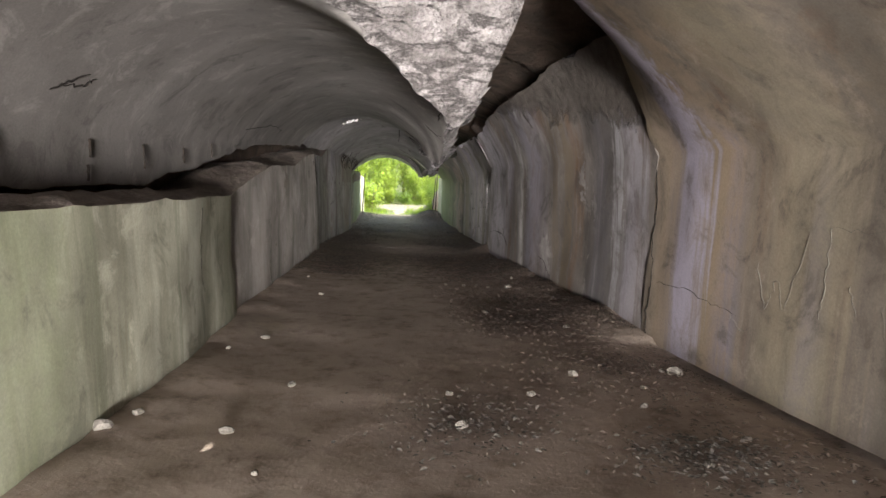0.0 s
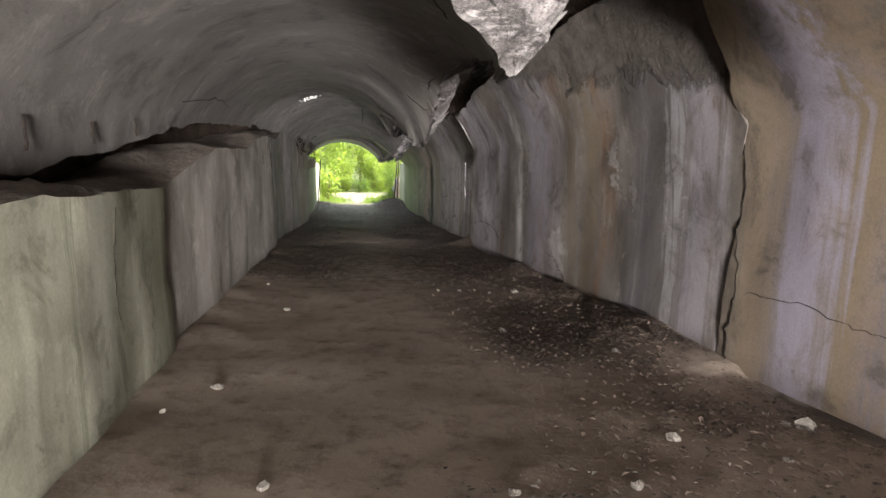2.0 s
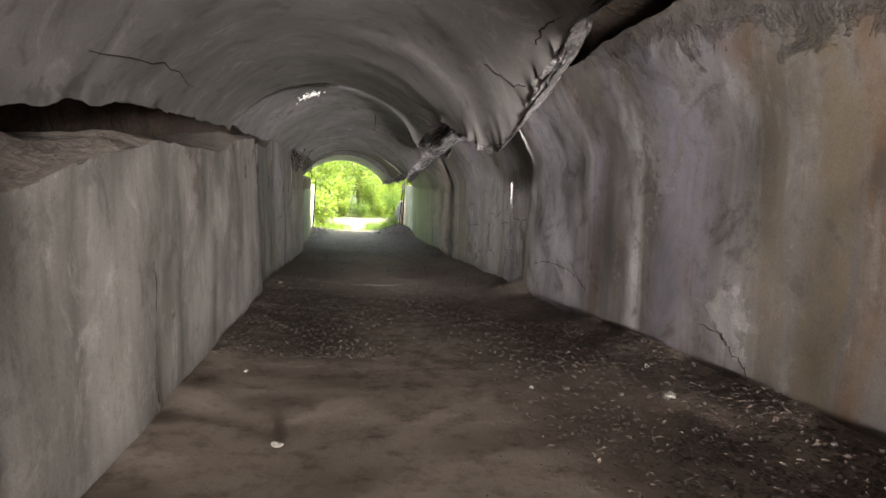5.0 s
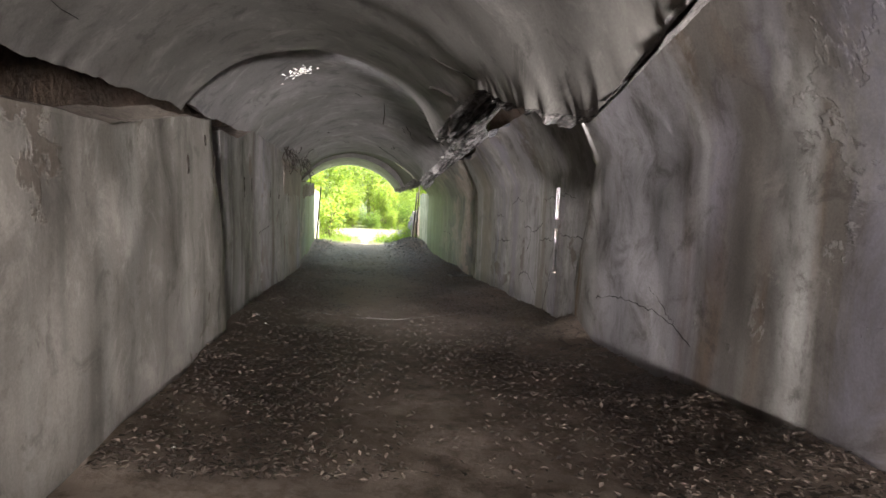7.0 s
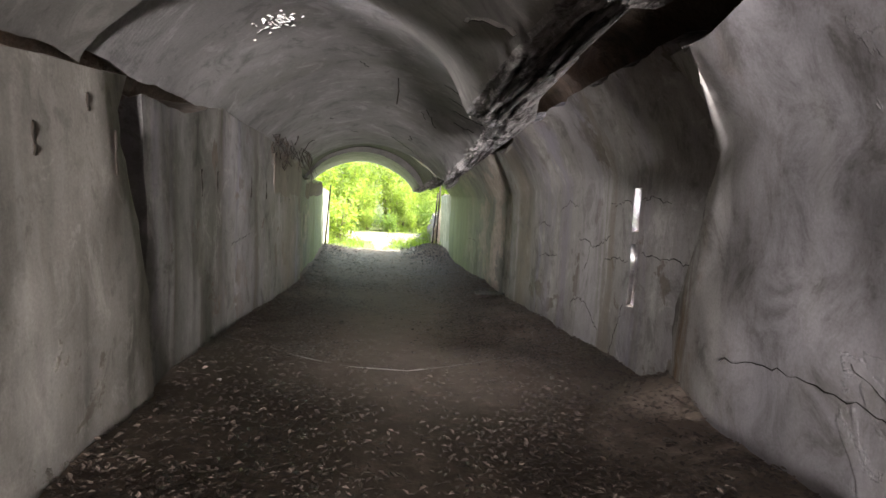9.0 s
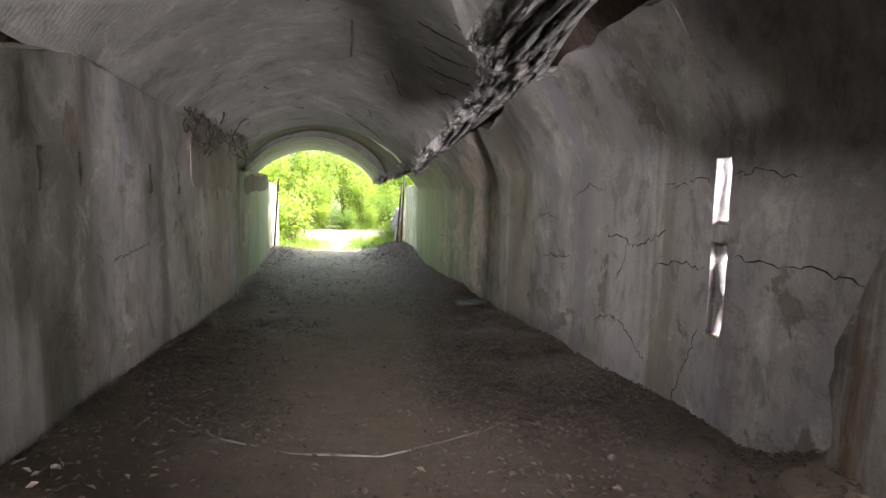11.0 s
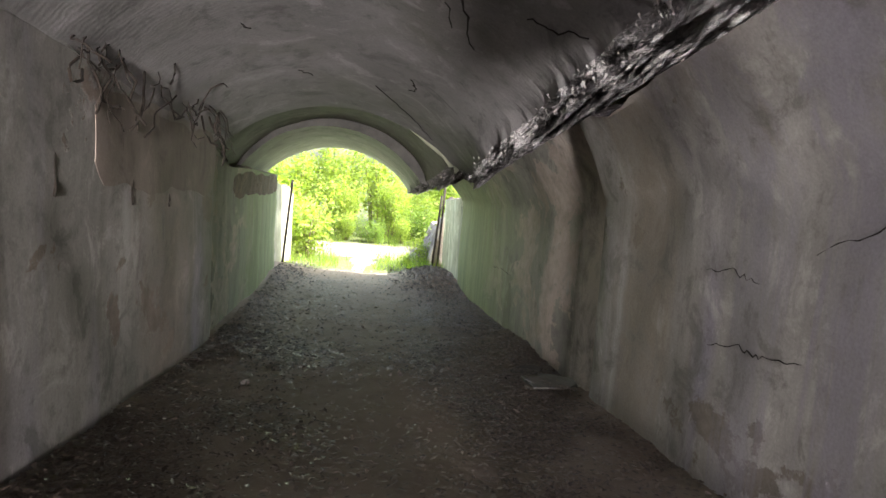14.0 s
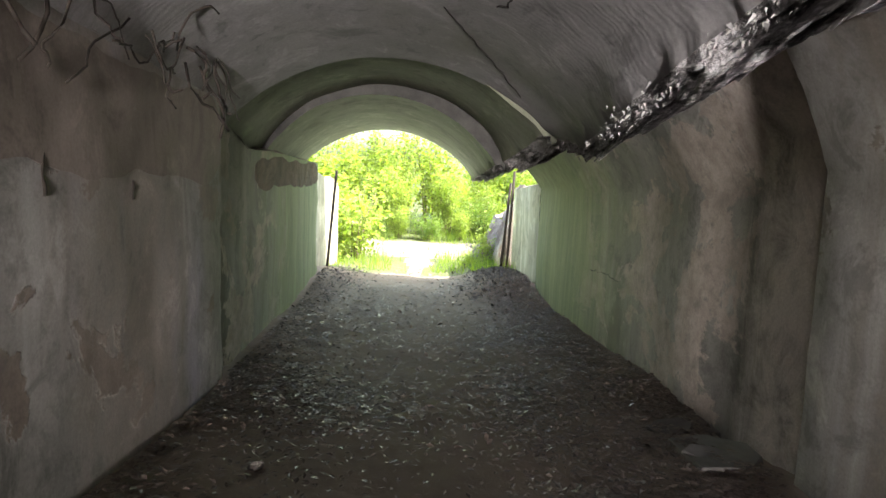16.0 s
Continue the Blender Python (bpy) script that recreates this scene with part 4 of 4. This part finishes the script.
# ---- vegetation ----
def leaf_cloud(count, place, size, rnd, droop=0.4):
    verts, faces = [], []
    for _ in range(count):
        p, up = place()
        s = size * rnd.uniform(0.55, 1.35)
        d = Vector((rnd.gauss(0, 1), rnd.gauss(0, 1), rnd.gauss(-droop, 0.5))).normalized()
        w = d.cross(Vector((rnd.gauss(0, 0.5), rnd.gauss(0, 0.5), 1))).normalized()
        nrm = w.cross(d)
        b = len(verts)
        verts += [p, p + d * s * 0.45 + w * s * 0.26 + nrm * s * 0.05, p + d * s, p + d * s * 0.45 - w * s * 0.26 + nrm * s * 0.05]
        faces += [(b, b + 1, b + 2), (b, b + 2, b + 3)]
    return verts, faces


def shrub(name, label, category, height, spread, stems, leaves, size, mat, seed, group):
    rnd = random.Random(seed)
    root = new(name)
    bm_all = []
    lines = []
    for k in range(stems):
        a, r = rnd.uniform(0, 6.28), spread * 0.3 * rnd.random()
        base = Vector((math.cos(a) * r, math.sin(a) * r, -0.05))
        lean = Vector((math.cos(a) * rnd.uniform(0.1, 0.5), math.sin(a) * rnd.uniform(0.1, 0.5), 0)) * spread
        h = height * rnd.uniform(0.6, 1.0)
        pts = [base + lean * (t ** 1.6) + Vector((rnd.gauss(0, 0.03), rnd.gauss(0, 0.03), h * t)) for t in (0, 0.25, 0.5, 0.75, 1)]
        lines.append(pts)
        part("stem", tube(pts, 0.014 + 0.006 * height * rnd.random(), 5, 0.25), M_STEM, root, smooth=True)

    def place():
        pts = rnd.choice(lines)
        t = rnd.uniform(0.12, 1.0) ** 0.75 * 3.999
        i = int(t)
        p = pts[i].lerp(pts[i + 1], t - i)
        g = spread * 0.17
        return p + Vector((rnd.gauss(0, g), rnd.gauss(0, g), rnd.gauss(0, g * 0.8))), None

    v, f = leaf_cloud(leaves, place, size, rnd)
    ob = mesh_ob("crown", v, f, mat, parent=root, smooth=False)
    return tagged(root, label, category, group)


rnd = random.Random(11)
kinds = [
    shrub("shrub", "tall thin-stemmed green shrub beyond the track", "shrub", 3.6, 1.9, 11, 3800, 0.17, M_LEAF, 1, "shrubs beyond the track"),
    shrub("shrub", "dense deep-green bush with many small leaves", "shrub", 2.6, 2.6, 12, 4200, 0.15, M_LEAF_DK, 2, "shrubs beyond the track"),
    shrub("shrub", "reedy light-green shrub with upright stems", "shrub", 4.4, 1.6, 14, 3600, 0.18, M_LEAF, 3, "shrubs beyond the track")]
kinds[0].matrix_basis, kinds[1].matrix_basis, kinds[2].matrix_basis = pose(-6.0, 38.6, fl(38)), pose(-1.2, 38.2, fl(38)), pose(2.5, 39.6, fl(38))
for ob in kinds:
    ob.scale = (0.55, 0.55, 0.55)
for row, (y, n, x0, x1, s0) in enumerate(((34.0, 18, -9, 6, 0.26), (34.9, 18, -10, 7, 0.38), (36.0, 17, -11, 8, 0.50), (37.6, 16, -13, 10, 0.62), (40, 15, -15, 12, 0.76))):
    for k in range(n):
        x = x0 + (x1 - x0) * (k + rnd.uniform(0.15, 0.85)) / n
        src = kinds[rnd.randrange(3)]
        ob = copy_thing(src, pose(x, y + rnd.uniform(-0.5, 0.5), fl(y) - 0.02, 0, 0, rnd.uniform(0, 360)))
        s = s0 * rnd.uniform(0.8, 1.2)
        ob.scale = (s, s, s * rnd.uniform(0.9, 1.15))
fern = shrub("fern", "low bright-green fern on the bank", "fern", 0.75, 0.9, 8, 500, 0.11, M_LEAF, 7, "ferns on the banks")
bank_bush = shrub("bush", "bright green leafy bush leaning over the path by the exit", "bush", 1.7, 1.25, 10, 1500, 0.13, M_LEAF, 12, "")
bank_bush.matrix_world = pose(-3.55, 30.3, ground_z(-3.55, 30.3) - 0.05, 0, 0, 40)
fern.matrix_basis = pose(-4.2, 30.4, ground_z(-4.2, 30.4) - 0.02)
for x, y, s in ((-4.4, 31.2, 1.3), (-4.0, 31.8, 1.0), (-4.7, 30.0, 1.4), (-4.9, 31.9, 1.7), (-4.2, 32.7, 1.2), (-5.0, 33.0, 1.8), (-3.9, 29.9, 0.6), (-3.6, 31.0, 0.6), (-0.7, 31.2, 0.6), (-0.6, 32.2, 0.8), (0.2, 31.5, 1.3), (-0.2, 32.8, 1.2), (0.6, 33.0, 1.6), (0.1, 30.3, 1.0), (-1.0, 30.2, 0.4)):
    f = copy_thing(fern, pose(x, y, ground_z(x, y) - 0.02, 0, 0, 70 * x + 40 * y))
    f.scale = (s, s, s)

verts, faces = [], []
for _ in range(16000):
    x, y = rnd.uniform(-8, 5), rnd.uniform(28.4, 35.5)
    on_path = abs(x + 2.1 + 0.05 * (y - 29)) < 0.45 + 0.3 * nz(x, y, 0, 0.8) or 30.9 < y < 33.2
    if (on_path and rnd.random() > 0.04) or (y < 28.6 and -3.0 < x < -1.2):
        continue
    z, s = ground_z(x, y), rnd.uniform(0.08, 0.3)
    a = rnd.uniform(0, 6.28)
    d, b = Vector((math.cos(a), math.sin(a), 0)), len(verts)
    p = Vector((x, y, z - 0.01))
    verts += [p - d * 0.008, p + d * 0.008, p + Vector((rnd.gauss(0, 0.3), rnd.gauss(0, 0.3), 1)) * s]
    faces.append((b, b + 1, b + 2))
tagged(mesh_ob("grass", verts, faces, M_GRASS, smooth=False), "bright green grass and weeds beside the path", "grass", kind="stuff")

# ---- things at the exit: iron posts ----
for pts, lab in (([(-3.57, 28.0, fl(28) - 0.05), (-3.52, 28.15, fl(28) + 0.9), (-3.47, 28.3, fl(28) + 1.8)], "rusty iron post leaning beside the exit"),
                 ([(-0.38, 28.75, fl(28.7) - 0.05), (-0.35, 28.8, fl(28.7) + 0.9), (-0.31, 28.85, fl(28.7) + 1.92)], "thin black iron post standing by the exit"),
                 ([(-0.52, 28.5, fl(28.5) - 0.05), (-0.45, 28.6, fl(28.5) + 0.8), (-0.38, 28.7, fl(28.5) + 1.7)], "bent black iron bar leaning on a post")):
    tagged(bm_ob("iron_post", tube(pts, 0.024, 8), M_IRON, smooth=True), lab, "post", "iron posts at the exit")

# ---- iron stubs on the left side ----
def stub(x, y, h0, h1, z_ref, lab):
    pts = [(x + 0.004 * math.sin(k * 2.1 + y), y + 0.006 * math.sin(k * 1.3 + 2 * y), z_ref + h0 + (h1 - h0) * k / 5) for k in range(6)]
    tagged(bm_ob("rebar_stub", tube(pts, 0.010, 6), M_IRON, smooth=True), lab, "rebar", "rebar stubs")


for y, h0, h1 in ((4.98, 1.50, 1.62), (5.03, 1.68, 1.82), (5.96, 1.62, 1.84), (6.9, 1.70, 1.86), (7.78, 1.80, 1.96), (3.9, 1.5, 1.8)):
    stub(lerp_table(y, [(3, -2.72), (8, -2.80)]) + 0.01, y, h0, h1, fl(y), "short rusty rebar stub in the vault foot")
for y, h0, h1, x in ((13.41, 1.55, 1.80, -2.68), (13.09, 1.86, 1.95, -2.66), (17.57, 1.50, 1.75, -2.98), (18.55, 1.52, 1.76, -3.0), (19.6, 1.5, 1.72, -3.02), (20.4, 1.5, 1.6, -3.04), (12.6, 1.6, 1.75, -2.63), (15.6, 1.45, 1.7, -2.94), (16.2, 1.5, 1.72, -2.95)):
    wname = "wall_left_2" if y < 14.2 else "wall_left_3"
    xt, ws, wr = WALLS[wname]
    x0 = lerp_table(y, xt)
    stub(x0 - wr * fbm(x0, y, (h0 + h1) / 2, 0.9, ws, 4) - 0.003, y, h0, h1, fl(y), "short rusty rebar stub in the wall")

# ---- tangle of rusty wire along the vault edge ----
rnd = random.Random(21)
tangle = new("wire_tangle")
tangle.matrix_basis = pose(0, 0, 0)
for k in range(34):
    y = rnd.uniform(18.6, 21.3)
    p = Vector((-2.96 + rnd.uniform(-0.03, 0.06), y, fl(y) + 2.36 + rnd.uniform(-0.06, 0.06)))
    d = Vector((rnd.uniform(0.0, 0.5), rnd.gauss(0, 1.0), rnd.gauss(-0.5, 0.7)))
    pts = [p.copy()]
    for _ in range(8):
        d = (d + Vector((rnd.gauss(0, 0.35), rnd.gauss(0, 0.6), rnd.gauss(-0.18, 0.5)))).normalized()
        p = p + d * rnd.uniform(0.03, 0.09)
        p.x = min(max(p.x, lerp_table(p.y, LEFT_X) + 0.04), -2.72)
        pts.append(p.copy())
    part("wire", tube(pts, rnd.choice((0.004, 0.006, 0.009)), 5), M_IRON, tangle, smooth=True)
tagged(tangle, "tangle of rusty wires and roots hanging along the vault edge", "wire")

# hanging wire on the vault
tagged(bm_ob("hanging_wire", tube([(-1.25, 17.6, fl(17.6) + 3.02), (-1.24, 17.58, fl(17.6) + 2.85), (-1.26, 17.6, fl(17.6) + 2.7)], 0.009, 5), M_IRON, smooth=True), "short dark wire hanging from the vault", "wire")


# ---- cracks and spalls on the vaults ----
def vault_point(rows, y, u, inset):
    """A point on the inner face of a vault, u from 0 at the left foot to 1 at the broken edge."""
    y0 = rows[0][0]
    lx, lh, cen, rad, a0, a1, rim, soft, _, _, _ = section(rows, y)
    bend = (rim + soft) * smooth_step((u - 0.45) / 0.55) - soft * smooth_step((u - 0.88) / 0.12)
    a = a0 + (a1 - a0) * u
    q = 0.009 * fbm(math.cos(a) * 2, y, math.sin(a) * 2, 1.1, y0, 4)
    return Vector((cen.x + (rad + q - inset) * math.cos(a) + bend.x, y, fl(y) + cen.y + (rad + q - inset) * math.sin(a) + bend.y))


def vault_crack(name, rows, pts, width, seed, mat=None):
    rnd = random.Random(seed)
    verts, faces, fine = [], [], []
    for (ya, ua), (yb, ub) in zip(pts, pts[1:]):
        fine += [(ya + (yb - ya) * k / 6 + rnd.uniform(-0.02, 0.02), ua + (ub - ua) * k / 6 + rnd.uniform(-0.006, 0.006)) for k in range(6)]
    for i, (y, u) in enumerate(fine):
        w = 0.45 * width * (0.25 + rnd.random()) * math.sin(math.pi * (i + 0.5) / len(fine)) + 0.001
        j = min(i + 1, len(fine) - 1)
        du, dy = (fine[j][1] - fine[j - 1][1]) * 3.3, fine[j][0] - fine[j - 1][0]
        n = math.hypot(du, dy) or 1
        verts += [vault_point(rows, y + w * du / n, u - w * dy / n / 3.3, 0.006), vault_point(rows, y - w * du / n, u + w * dy / n / 3.3, 0.006), vault_point(rows, y, u, -0.03)]
    for i in range(len(fine) - 1):
        for k in range(3):
            a, b = 3 * i + k, 3 * i + (k + 1) % 3
            faces.append((a, b, b + 3, a + 3))
    ob = mesh_ob("crack", verts, faces, mat or M_CRACK, parent=W[name], smooth=False)
    tagged(ob, "dark split in the vault")


for k, (pts, w) in enumerate((([(4.35, 0.085), (4.5, 0.11), (4.7, 0.13)], 0.03), ([(4.45, 0.10), (4.7, 0.10), (4.8, 0.12)], 0.02), ([(5.6, 0.80), (6.0, 0.84), (6.3, 0.86)], 0.014), ([(8.9, 0.97), (9.1, 0.94), (9.3, 0.95)], 0.02),
                              ([(9.7, 0.98), (9.9, 0.92), (10.0, 0.86)], 0.014), ([(12.0, 0.97), (12.3, 0.90), (12.5, 0.84)], 0.014),
                              ([(12.9, 0.98), (13.1, 0.92), (13.4, 0.88)], 0.014), ([(9.0, 0.06), (10.2, 0.08), (11.5, 0.06)], 0.01))):
    vault_crack("ceiling_1", VAULT_1, pts, w, k)
for k, (pts, w) in enumerate((([(18.6, 0.74), (19.0, 0.78), (19.3, 0.82)], 0.018), ([(18.9, 0.73), (19.2, 0.76)], 0.012), ([(17.2, 0.97), (17.4, 0.90), (17.5, 0.82)], 0.016), ([(17.7, 0.98), (17.9, 0.91), (18.0, 0.84)], 0.014),
                              ([(18.2, 0.97), (18.4, 0.92), (18.5, 0.87)], 0.012), ([(16.6, 0.97), (16.8, 0.88), (16.9, 0.80)], 0.014), ([(20.4, 0.70), (20.6, 0.72), (20.75, 0.70)], 0.012), ([(21.0, 0.60), (21.5, 0.68), (21.9, 0.78), (22.1, 0.86)], 0.012),
                              ([(19.6, 0.30), (19.75, 0.31)], 0.02), ([(20.8, 0.38), (21.0, 0.42)], 0.01), ([(17.0, 0.5), (17.3, 0.52)], 0.008), ([(16.0, 0.98), (16.2, 0.9)], 0.012))):
    vault_crack("ceiling_2", VAULT_2, pts, w, 40 + k)


# ---- splinters along the broken edges ----
def splinters(name, rows, y0, y1, count, seed):
    rnd = random.Random(seed)
    verts, faces = [], []
    for _ in range(count):
        y = rnd.uniform(y0, y1)
        _, _, rx, rh, _, ox, oh = lerp_table(y, rows)
        a = 0.22 * rnd.random()
        p = Vector((rx + (ox - rx) * a + rnd.gauss(0, 0.03), y, fl(y) + rh + (oh - rh) * a - 0.05 + rnd.gauss(0, 0.03)))
        s = rnd.uniform(0.008, 0.022) if rnd.random() < 0.85 else rnd.uniform(0.022, 0.036)
        d = Vector((rnd.gauss(0, 0.6), rnd.gauss(0, 0.6), -1)).normalized() * s
        u = d.orthogonal().normalized() * s * 0.22
        w = d.cross(u).normalized() * s * 0.35
        b = len(verts)
        verts += [p - d * 0.8 + u, p - d * 0.8 - u * 0.5 + w, p - d * 0.8 - u * 0.5 - w, p + d * 0.7]
        faces += [(b, b + 1, b + 3), (b + 1, b + 2, b + 3), (b + 2, b, b + 3), (b, b + 2, b + 1)]
    ob = mesh_ob("splinters", verts, faces, M_SPLINTER, smooth=False)
    ob.parent = W[name]
    tagged(ob, "pale splinters of broken concrete", kind="stuff")


splinters("ceiling_2", VAULT_2, 15.1, 22.2, 900, 2)


# ---- white bits added to paint a bright glint on the second vault ----
rnd = random.Random(61)
verts, faces = [], []
for _ in range(46):
    c = vault_point(VAULT_2, 15.45 + rnd.gauss(0, 0.10), 0.345 + rnd.gauss(0, 0.035), 0.014)
    d, r = Vector((rnd.gauss(0, 1), rnd.gauss(0, 0.5), rnd.gauss(0, 0.5))).normalized(), rnd.uniform(0.012, 0.04)
    u = d.cross(Vector((0.3, -0.4, 1))).normalized()
    b = len(verts)
    verts += [c + d * r, c + u * r * 0.5, c - d * r, c - u * r * 0.4, c + Vector((0, 0.004, 0.012))]
    faces += [(b, b + 1, b + 2, b + 3), (b + 1, b, b + 4), (b + 2, b + 1, b + 4), (b + 3, b + 2, b + 4), (b, b + 3, b + 4)]
flakes = mesh_ob("flakes", verts, faces, plain("white_glint_paint", (0.75, 0.74, 0.72), (0.86, 0.85, 0.84), 9.0, 0.35, 0.1), parent=W["ceiling_2"], smooth=False)
tagged(flakes, "white bits standing in for a bright glint on the vault", kind="stuff")


# ---- stones, slabs, gravel, pale floor line, leaves ----
def rock(name, size, seed, mat, flat=0.6):
    bm = bmesh.new()
    bmesh.ops.create_icosphere(bm, subdivisions=2, radius=0.5)
    for v in bm.verts:
        k = 1 + 0.55 * noise.noise(v.co * 1.6 + Vector((seed * 3.1, seed, 0))) + 0.2 * noise.noise(v.co * 4 + Vector((seed, 0, seed)))
        v.co = Vector((v.co.x * k * size, v.co.y * k * size * 0.8, v.co.z * k * size * flat))
    return bm_ob(name, bm, mat)


stones = [rock("stone", 1.0, k, M_STONE, 0.5 + 0.1 * k) for k in range(5)]
spots = [(-1.29, 3.65, .10), (-1.11, 4.58, .08), (1.09, 5.01, .09), (0.67, 4.48, .08), (0.07, 4.44, .06), (-1.71, 6.03, .09), (0.53, 7.52, .1), (1.98, 5.17, .15), (-1.89, 3.81, .08), (-1.96, 3.53, .11), (1.5, 3.32, .08),
         (1.74, 3.69, .06), (0.15, 3.83, .1), (-0.95, 3.09, .05), (1.88, 3.7, .07), (0.97, 9.23, .14), (-1.65, 8.56, .07), (0.06, 9.59, .05), (0.32, 9.58, .06), (-2.41, 20.38, .09), (-0.59, 20.37, .07), (-2.44, 25.12, .07)]
rnd = random.Random(31)
for _ in range(56):
    y = rnd.uniform(2.0, 26.0)
    lx, rx = lerp_table(y, LEFT_X), lerp_table(y, RIGHT_X)
    x = rx - 0.12 - abs(rnd.gauss(0, 0.7)) if rnd.random() < 0.7 else lx + 0.1 + abs(rnd.gauss(0, 0.4))
    if lx + 0.08 < x < rx - 0.08:
        spots.append((x, y, rnd.uniform(0.02, 0.07)))
for k, (x, y, s) in enumerate(spots):
    m = pose(x, y, ground_z(x, y) + s * 0.12, 0, 0, 77.0 * k)
    if k < 5:
        ob = stones[k]
        ob.matrix_basis = m
    else:
        ob = copy_thing(stones[k % 5], m)
    ob.scale = (s, s, s)
    tagged(ob, "small pale chip of broken concrete on the dirt floor" if s < 0.085 else "pale broken stone lying on the dirt floor", "stone", "loose stones")

slab_rnd = random.Random(3)
for x, y, w, d, rz in ((0.26, 21.35, 0.42, 0.30, 20), (0.62, 21.55, 0.40, 0.34, -15), (0.36, 20.85, 0.74, 0.60, 35), (0.30, 20.75, 0.34, 0.26, -30), (0.80, 21.2, 0.34, 0.40, 8)):
    bm = bmesh.new()
    n = 7
    top, bot = [], []
    for k in range(n):
        a = 6.2832 * k / n
        r = slab_rnd.uniform(0.65, 1.2)
        top.append(bm.verts.new((math.cos(a) * w * 0.5 * r, math.sin(a) * d * 0.5 * r, 0.026)))
        bot.append(bm.verts.new((math.cos(a) * w * 0.53 * r, math.sin(a) * d * 0.53 * r, -0.03)))
    bm.faces.new(top)
    bm.faces.new(bot[::-1])
    for k in range(n):
        bm.faces.new((bot[k], bot[(k + 1) % n], top[(k + 1) % n], top[k]))
    bmesh.ops.bevel(bm, geom=list(bm.edges), offset=0.006, segments=1, affect="EDGES")
    ob = bm_ob("stone_slab", bm, M_SLABSTONE)
    ob.matrix_basis = pose(x, y, ground_z(x, y), slab_rnd.uniform(-5, 5), slab_rnd.uniform(-6, 6), rz)
    tagged(ob, "flat grey slab fragment lying in the wall recess", "slab", "slab fragments")

# thin pale line curving across the floor, partly below the dirt
cable = [(-2.88, 16.13), (-2.43, 16.0), (-1.92, 15.45), (-1.5, 15.22), (-1.0, 15.16), (-0.37, 15.5), (0.15, 16.0), (0.72, 16.7)]
pts = []
for k in range(57):
    t = k / 8
    x, y = lerp_table(t, [(i, *p) for i, p in enumerate(cable)])
    pts.append((x, y, ground_z(x, y) + 0.006 - 0.014 * (0.5 + nz(x, y, 0, 3.0, 4))))
tagged(bm_ob("cable", tube(pts, 0.008, 7), M_FLOOR_LINE, smooth=True), "pale thin line half sunk across the dirt floor", "cable")


def scatter_leaves(name, label, category, count, chooser, s0, s1, mat, rnd, curl=0.2):
    verts, faces = [], []
    while len(faces) < count * 2:
        x, y = chooser()
        if not lerp_table(y, LEFT_X) + 0.04 < x < lerp_table(y, RIGHT_X) - 0.04:
            continue
        s, a = rnd.uniform(s0, s1), rnd.uniform(0, 6.28)
        d = Vector((math.cos(a), math.sin(a), rnd.gauss(0, curl)))
        w = Vector((-math.sin(a), math.cos(a), rnd.gauss(0, curl)))
        p, b = Vector((x, y, ground_z(x, y) + rnd.uniform(0.004, 0.03))), len(verts)
        verts += [p - d * s * 0.5, p + w * s * 0.28 + Vector((0, 0, 0.06 * s)), p + d * s * 0.5, p - w * s * 0.28 + Vector((0, 0, 0.06 * s))]
        faces += [(b, b + 1, b + 2), (b, b + 2, b + 3)]
    tagged(mesh_ob(name, verts, faces, mat, smooth=False), label, category, kind="stuff")


rnd = random.Random(41)


def litter_place():
    y = rnd.choice((rnd.uniform(5.0, 10.5), rnd.uniform(16.0, 23.0), rnd.uniform(10.5, 22.5), rnd.uniform(10.5, 20), rnd.uniform(6.5, 24), rnd.uniform(20, 27), rnd.uniform(2.5, 9)))
    lx, rx = lerp_table(y, LEFT_X), lerp_table(y, RIGHT_X)
    x = rnd.uniform(lx, rx)
    u = (x - lx) / (rx - lx)
    p = 0.05 + 1.25 * abs(2 * u - 0.95) ** 1.5
    if y < 10.5:
        p = max(0, (u - 0.55) * 1.9) * (0.3 if y < 6.3 else 1.0)
    p *= 0.15 + 1.5 * max(0, 0.35 + fbm(x, y, 0, 0.9, 6, 3))
    return (x, y) if rnd.random() < p else (-99, y)


scatter_leaves("leaf_litter", "brown dry leaves littering the dirt floor", "leaf litter", 84000, litter_place, 0.018, 0.060, M_LITTER, rnd, 0.17)
scatter_leaves("debris_chips", "small pale chips and grit on the dirt floor", "debris", 800, lambda: (rnd.gauss(1.1, 0.7), rnd.uniform(2.2, 11.0)), 0.008, 0.028, M_CHIP, rnd, 0.2)
scatter_leaves("dark_gravel", "dark gravel and clinker heaped by the exit", "gravel", 3600, lambda: (rnd.gauss(-0.5, 0.36) if rnd.random() < 0.8 else rnd.gauss(-3.3, 0.3), rnd.gauss(27.2, 1.0)), 0.02, 0.07, M_GRAVEL, rnd, 0.5)
scatter_leaves("soil_clods", "dark crumbs of soil and twigs on the floor", "soil", 3600, lambda: (rnd.uniform(-3.4, 0.9), rnd.uniform(20.5, 28.5)), 0.02, 0.07, M_LITTER, rnd, 0.25)
scatter_leaves("damp_debris", "dark damp patches of rotting leaves and grit", "debris", 1300, lambda: rnd.choice(((rnd.gauss(0.2, 0.28), rnd.gauss(3.9, 0.3)), (rnd.gauss(1.5, 0.24), rnd.gauss(3.4, 0.2)))), 0.015, 0.055, M_GRAVEL, rnd, 0.15)
